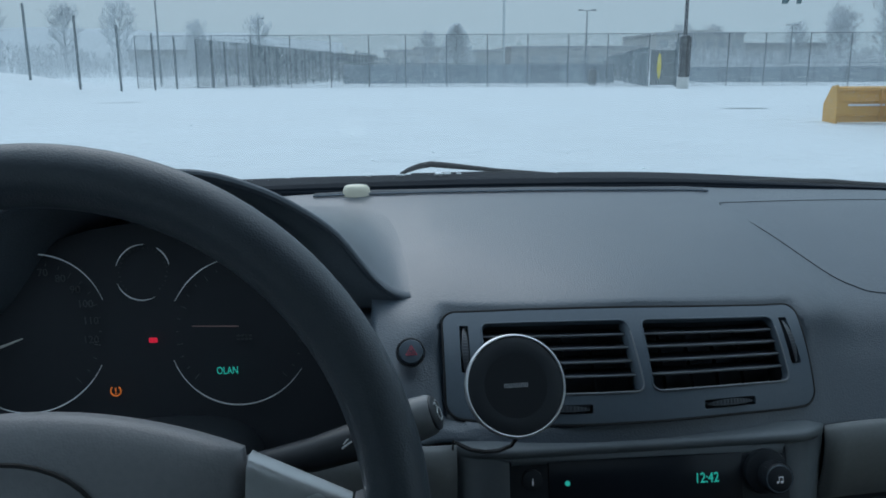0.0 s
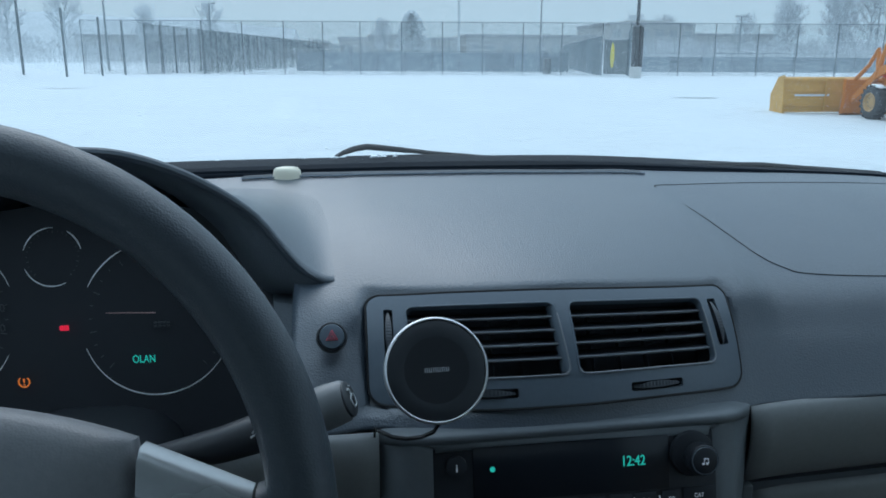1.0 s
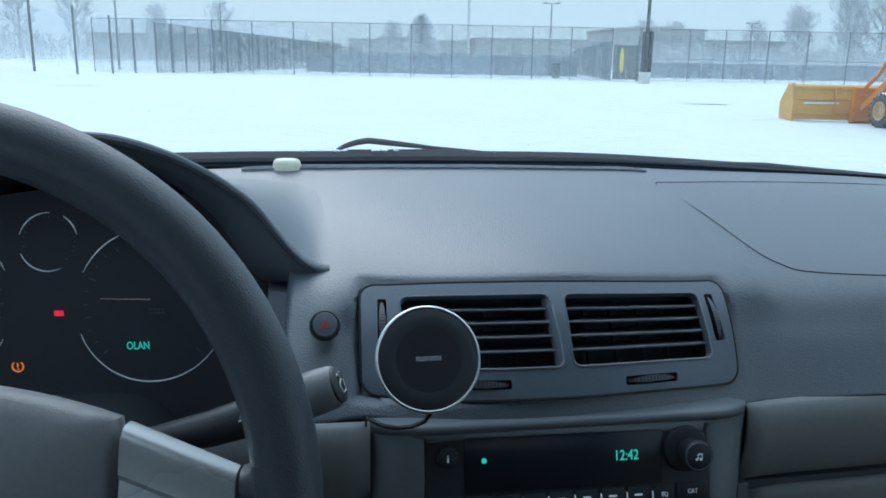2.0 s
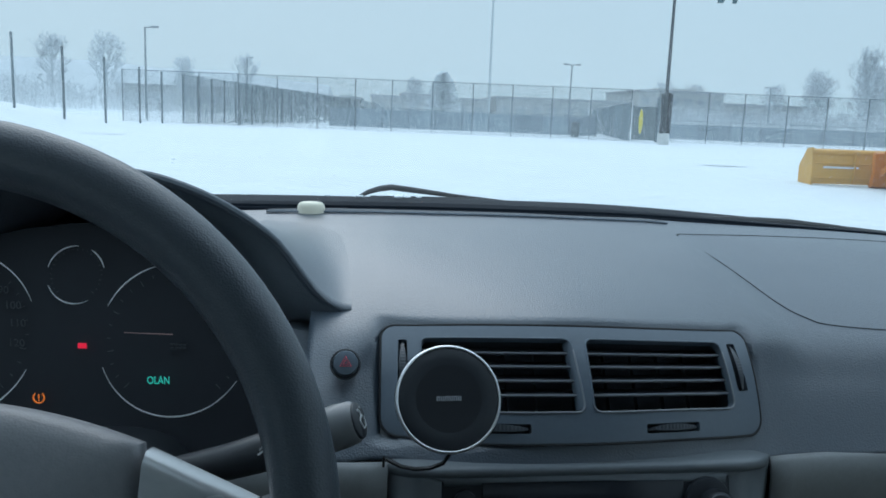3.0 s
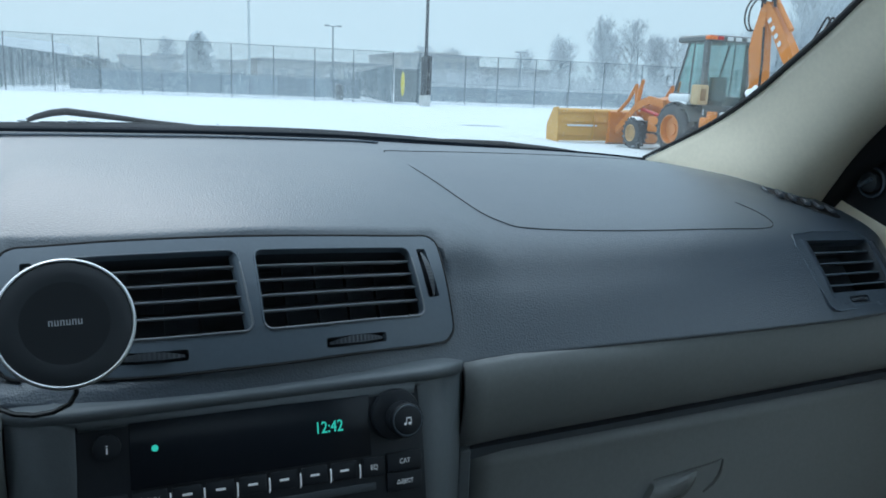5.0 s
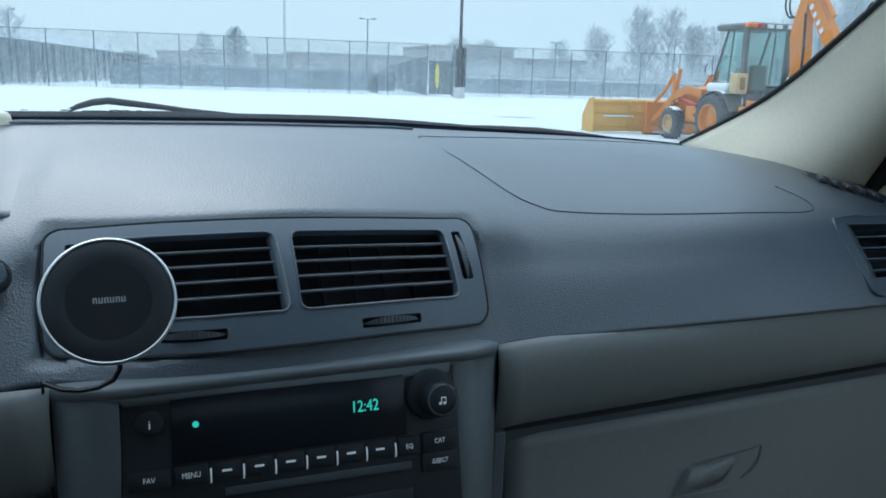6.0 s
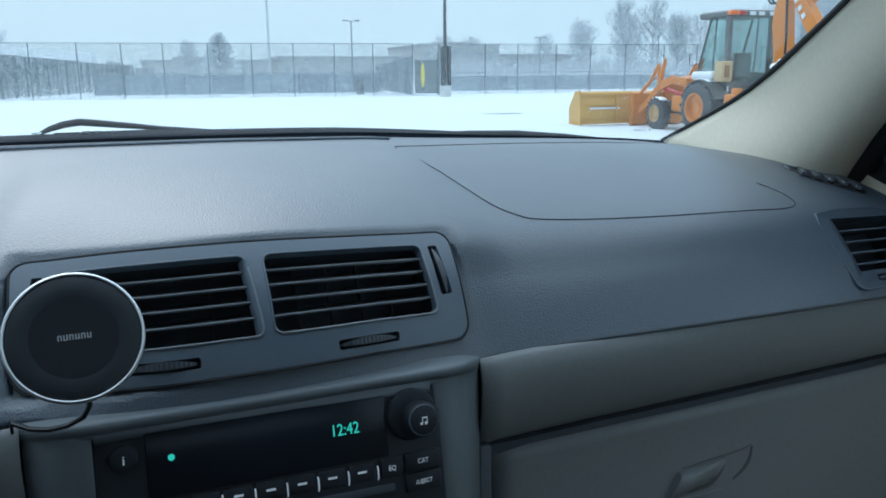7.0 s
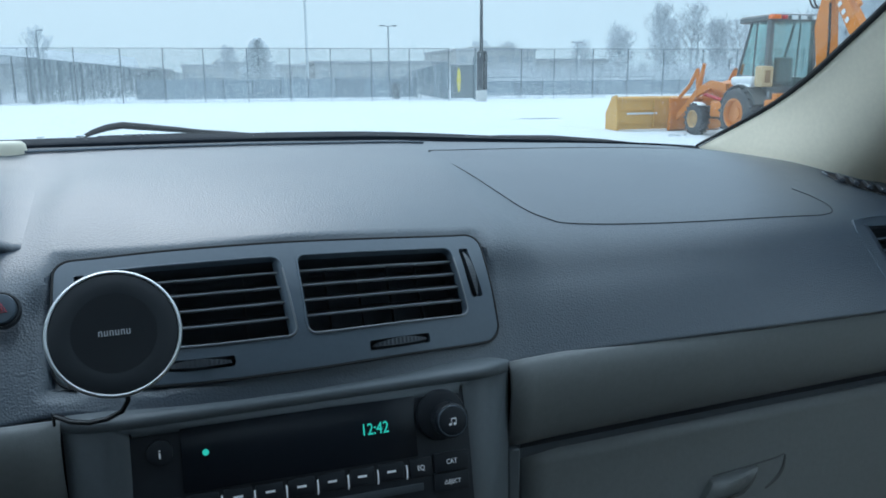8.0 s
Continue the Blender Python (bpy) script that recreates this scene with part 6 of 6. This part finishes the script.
for x in (-0.84, 0.84):
    fender = part("fender", loft([[Vector((x + q, 0.74 * math.cos(a) * r, 0.62 + 0.74 * math.sin(a) * r)) for q, r in ((-0.22, 1.0), (0.22, 1.0), (0.22, 0.955), (-0.22, 0.955))] for a in [radians(d) for d in range(20, 161, 10)]]), CABM, loader, "dark rear mudguard")
    part("fender_snow", loft([[Vector((x + q, 0.76 * math.cos(a) * r, 0.62 + 0.76 * math.sin(a) * r)) for q, r in ((-0.17, 0.99), (0.17, 0.99), (0.12, 1.05), (-0.12, 1.05))] for a in [radians(d) for d in range(68, 118, 8)]]), SNOW, fender, "snow on the mudguard")
    part("step_box", box(x - 0.15 if x < 0 else x - 0.19, x + 0.19 if x < 0 else x + 0.15, -0.80, -0.50, 1.30, 1.80, 0.05), BEIGE, loader, "beige side box")
    part("box_recess", box(x - 0.07, x + 0.09, -0.812, -0.79, 1.40, 1.70, 0.01, 1), mat("brown_recess_plastic", (0.22, 0.13, 0.06), 0.6, vary=0.2) if x < 0 else CABM, loader, "brown recess in the side box")
    part("wing_panel", box(x - 0.16, x + 0.20, -0.42, 0.44, 1.34, 1.56, 0.08, 3), INK, loader, "pale panel above the rear wheel")
# loader arms and the pusher
for x in (-0.62, 0.62):
    part("loader_arm", loft([[Vector((x + q, y, z + h)) for q, h in ((-0.05, -t), (0.05, -t), (0.05, t), (-0.05, t))] for y, z, t in ((1.05, 1.28, 0.10), (1.75, 1.36, 0.11), (2.35, 1.16, 0.12), (2.9, 0.72, 0.11), (3.35, 0.42, 0.09))]), ORANGE, loader, "orange loader arm")
    part("lift_link", tube([(x, 2.42, 1.02), (x, 2.28, 1.50), (x, 2.14, 1.92)], [0.075, 0.065, 0.05], 8), ORANGE, loader, "orange upright link")
    part("lift_link", tube([(x, 2.46, 1.76), (x, 2.80, 1.34), (x, 3.30, 0.98)], [0.055, 0.05, 0.055], 8), ORANGE, loader, "orange upright link")
    part("ram", tube([(x * 0.9, 1.35, 0.95), (x * 0.9, 2.2, 1.1)], 0.05, 8), LAMPR, loader, "red lift ram")
    part("ram_rod", tube([(x * 0.9, 2.2, 1.1), (x * 0.9, 2.75, 0.95)], 0.025, 8), CHROME, loader)
for x in (-0.62, 0.62):
    part("link_plate", tube([(x, 2.46, 1.80), (x, 2.40, 1.30), (x, 2.34, 1.10)], [0.05, 0.06, 0.05], 8), ORANGE, loader, "orange upright link")
part("cross_tube", tube([(-0.62, 2.6, 0.95), (0.62, 2.6, 0.95)], 0.06, 10), ORANGE, loader)
part("front_bucket", loft([[Vector((x, y, z)) for y, z in ((3.46, 0.06), (3.42, 0.35), (3.44, 0.96), (3.50, 0.99), (3.58, 0.95), (3.54, 0.50), (3.62, 0.06), (3.60, 0.0))] for x in (-0.80, 0.95)]), ORANGE, loader, "orange loader bucket", smooth=30)
pusher = part("snow_pusher", loft([[Vector((x, y, z)) for y, z in ((4.02, 0.05), (3.98, 0.45), (4.05, 0.98), (4.13, 1.02), (4.15, 0.95), (4.10, 0.45), (4.14, 0.05))] for x in (-2.29, 1.85)]), YELLOW, loader, "worn yellow snow pusher", smooth=30)
for x in (-2.29, 1.85):
    part("end_plate", loft([[Vector((x + q, y, z)) for y, z in ((3.90, 0.02), (3.90, 0.5), (4.0, 1.06), (4.25, 1.02), (4.62, 0.52), (4.60, 0.06), (4.5, 0.0))] for q in (-0.03, 0.03)]), YELLOW, pusher, "yellow end plate", smooth=30)
for z in (0.22, 0.62, 0.92):
    part("rib", box(-2.26, 1.82, 3.968, 4.02, z - 0.012, z + 0.012, 0.004, 1), YELLOW, pusher)
for x in (-1.05, 0.4, 1.1):
    part("gusset", box(x - 0.02, x + 0.02, 3.93, 4.03, 0.10, 0.95), YELLOW, pusher, smooth=0)
bars = bmesh.new()
for k in range(12):
    box(-1.96 + 0.085 * k, -1.878 + 0.085 * k, 3.945, 3.957, 0.49, 0.545, bm=bars)
part("maker_bars", bars, INK, pusher, "pale lettering bars", smooth=0)
# backhoe folded up behind the cab
part("rear_frame", box(-0.95, 0.95, -1.22, -0.88, 0.45, 1.0, 0.04), ORANGE, loader, "orange rear frame")
part("rear_snow", box(-0.35, 0.65, -1.30, -0.86, 1.00, 1.14, 0.05, 3), SNOW, loader, "snow lying on the rear frame")
for x in (-0.78, 0.78):
    part("stabiliser", box(x - 0.09, x + 0.09, -1.25, -1.05, 0.35, 1.15, 0.02), ORANGE, loader, "orange raised stabiliser")
part("king_post", box(-0.05, 0.43, -1.60, -1.18, 0.62, 1.25, 0.03), ORANGE, loader)
boom = part("boom", loft([[Vector((0.18 + q, y + d, z)) for q, d in ((-w, -t), (w, -t), (w, t), (-w, t))] for y, z, w, t in ((-1.42, 0.9, 0.15, 0.16), (-1.38, 1.7, 0.15, 0.18), (-1.27, 2.42, 0.15, 0.21), (-1.28, 2.70, 0.14, 0.18), (-1.38, 3.15, 0.13, 0.13), (-1.44, 3.42, 0.12, 0.10))]), ORANGE, loader, "orange upright boom")
heap = bmesh.new()
bmesh.ops.create_icosphere(heap, subdivisions=3, radius=0.20)
for v in heap.verts:
    v.co = v.co * (1 + 0.9 * noise.noise(v.co * 6)) + Vector((0.00, -1.53, 1.44))
part("boom_snow", heap, SNOW, boom, "lump of snow clinging to the boom", smooth=70)
part("boom_groove", tube([(0.02, -1.58, 1.0), (0.02, -1.58, 2.2), (0.03, -1.50, 2.9)], 0.03, 6), HOSE, boom)
dipper = part("dipper", loft([[Vector((0.18 + q, -1.50 - 0.62 * s + dy, 3.30 - 0.78 * s + dz)) for q, dy, dz in ((-0.12, -0.10 * w, 0.12 * w), (0.12, -0.10 * w, 0.12 * w), (0.12, 0.10 * w, -0.12 * w), (-0.12, 0.10 * w, -0.12 * w))] for s, w in ((0, 0.7), (0.5, 1.0), (1.2, 1.08), (1.9, 0.85))]), ORANGE, loader, "orange dipper arm with pale letter bars")
side_bars = bmesh.new()
for k in range(4):
    c = Vector((0.045, -1.66 - 0.13 * k, 3.02 - 0.165 * k))
    box(-0.012, 0.0, -0.055, 0.055, -0.045, 0.045, bm=side_bars, m=Matrix.Translation(c) @ pose(0, 0, 0, -38, 0, 0))
part("maker_bars", side_bars, INK, dipper, "pale lettering bars", smooth=0)
part("dipper_ram", tube([(0.18, -1.60, 3.52), (0.18, -2.25, 2.80)], 0.06, 8), ORANGE, dipper, "orange hydraulic ram")
part("ram_head", tube([(0.18, -1.50, 3.62), (0.18, -1.62, 3.46)], 0.09, 8), HOSE, dipper)


def bent(points, n=6):
    """A smooth line through points."""
    ks = range(len(points))
    return [Vector([spline([(k, points[k][c]) for k in ks], i / n) for c in range(3)]) for i in range((len(points) - 1) * n + 1)]


for dx, dz, dy in ((0.0, 0.52, 0.0), (0.10, 0.42, 0.06), (-0.10, 0.36, -0.08)):
    arc = [Vector((0.10 + dx, -1.30 + dy - 0.42 * (1 - math.cos(math.pi * k / 12)) / 2, 3.30 + dz * math.sin(math.pi * k / 12))) for k in range(13)]
    part("hose", tube(arc, 0.024, 6), HOSE, loader, "looped black hydraulic hose")
for dx in (0.0, 0.12):
    part("hose", tube(bent([Vector((0.05 + dx, -1.46, 3.38)), Vector((0.0 + dx, -1.16, 3.52)), Vector((-0.02 + dx, -0.92, 3.36)), Vector((-0.02 + dx, -0.86, 3.08)), Vector((0.0 + dx, -0.98, 2.86)), Vector((0.04 + dx, -1.14, 2.84))]), 0.022, 6), HOSE, loader, "looped black hydraulic hose")
part("hoe_bucket", loft([[Vector((x, y, z)) for y, z in ((-3.62, 2.62), (-3.46, 2.80), (-3.34, 2.55), (-3.45, 2.28), (-3.85, 2.20), (-3.80, 2.30), (-3.58, 2.40))] for x in (-0.05, 0.41)]), ORANGE, loader, "orange digging bucket", smooth=30)
part("bucket_link", tube([(0.18, -2.55, 1.95), (0.18, -3.05, 1.90), (0.18, -3.42, 2.45)], [0.10, 0.09, 0.07], 8), ORANGE, loader, "orange link to the bucket")
for dx in (-0.06, 0.08):
    part("hose", tube(bent([Vector((0.1 + dx, -2.60, 2.05)), Vector((0.1 + dx, -3.1, 2.60)), Vector((0.1 + dx, -3.40, 2.98)), Vector((0.1 + dx, -3.52, 2.78))]), 0.022, 6), HOSE, loader, "looped black hydraulic hose")
# the digging arm stands tall behind the cab
for piece in list(loader.children):
    if piece.name.split(".")[0] in ("boom", "dipper", "hose", "hoe_bucket", "bucket_link", "king_post"):
        piece.matrix_basis = Matrix.Translation((-0.02, -0.22, -0.05)) @ Matrix.Diagonal((1, 1, 1.12, 1))

# ---- fine snow blowing over the yard, thickest near the ground; it also stands in for haze ----
rs = np.random.RandomState(17)
FAR, NEAR = 480000, 160000
COUNT = FAR + NEAR
far_r = np.sqrt(np.concatenate([rs.uniform(34.0**2, 125.0**2, FAR), rs.uniform(8.0**2, 34.0**2, NEAR)]))
bearing = np.radians(rs.uniform(-36, 52, COUNT))
height = np.concatenate([np.where(rs.uniform(0, 1, FAR) < 0.35, rs.exponential(0.7, FAR), rs.exponential(2.6, FAR)), rs.uniform(0.0, 4.5, NEAR)])
middle = np.stack([far_r * np.sin(bearing), far_r * np.cos(bearing), height], 1)
size = 0.00052 * far_r * rs.uniform(0.6, 1.3, COUNT)
spread_a, spread_b = rs.normal(size=(COUNT, 3)), rs.normal(size=(COUNT, 3))
spread_a /= np.linalg.norm(spread_a, axis=1)[:, None]
spread_b -= spread_a * (spread_a * spread_b).sum(1)[:, None]
spread_b /= np.linalg.norm(spread_b, axis=1)[:, None]
corners = np.stack([middle + size[:, None] * (math.cos(q) * spread_a + math.sin(q) * spread_b) * 0.62 for q in (0.0, 2.094, 4.189)], 1).reshape(-1, 3)
flakes = bpy.data.meshes.new("blowing_snow")
flakes.vertices.add(3 * COUNT)
flakes.loops.add(3 * COUNT)
flakes.polygons.add(COUNT)
flakes.vertices.foreach_set("co", corners.ravel())
flakes.loops.foreach_set("vertex_index", np.arange(3 * COUNT))
flakes.polygons.foreach_set("loop_start", np.arange(0, 3 * COUNT, 3))
flakes.update(calc_edges=True)
flakes.materials.append(mat("airborne_snow", (0.86, 0.89, 0.91), 0.9, vary=0.02, spec=0.1))
tagged(new("blowing_snow", flakes), "fine white blowing snow that also stands in for haze", "snow", kind="stuff")
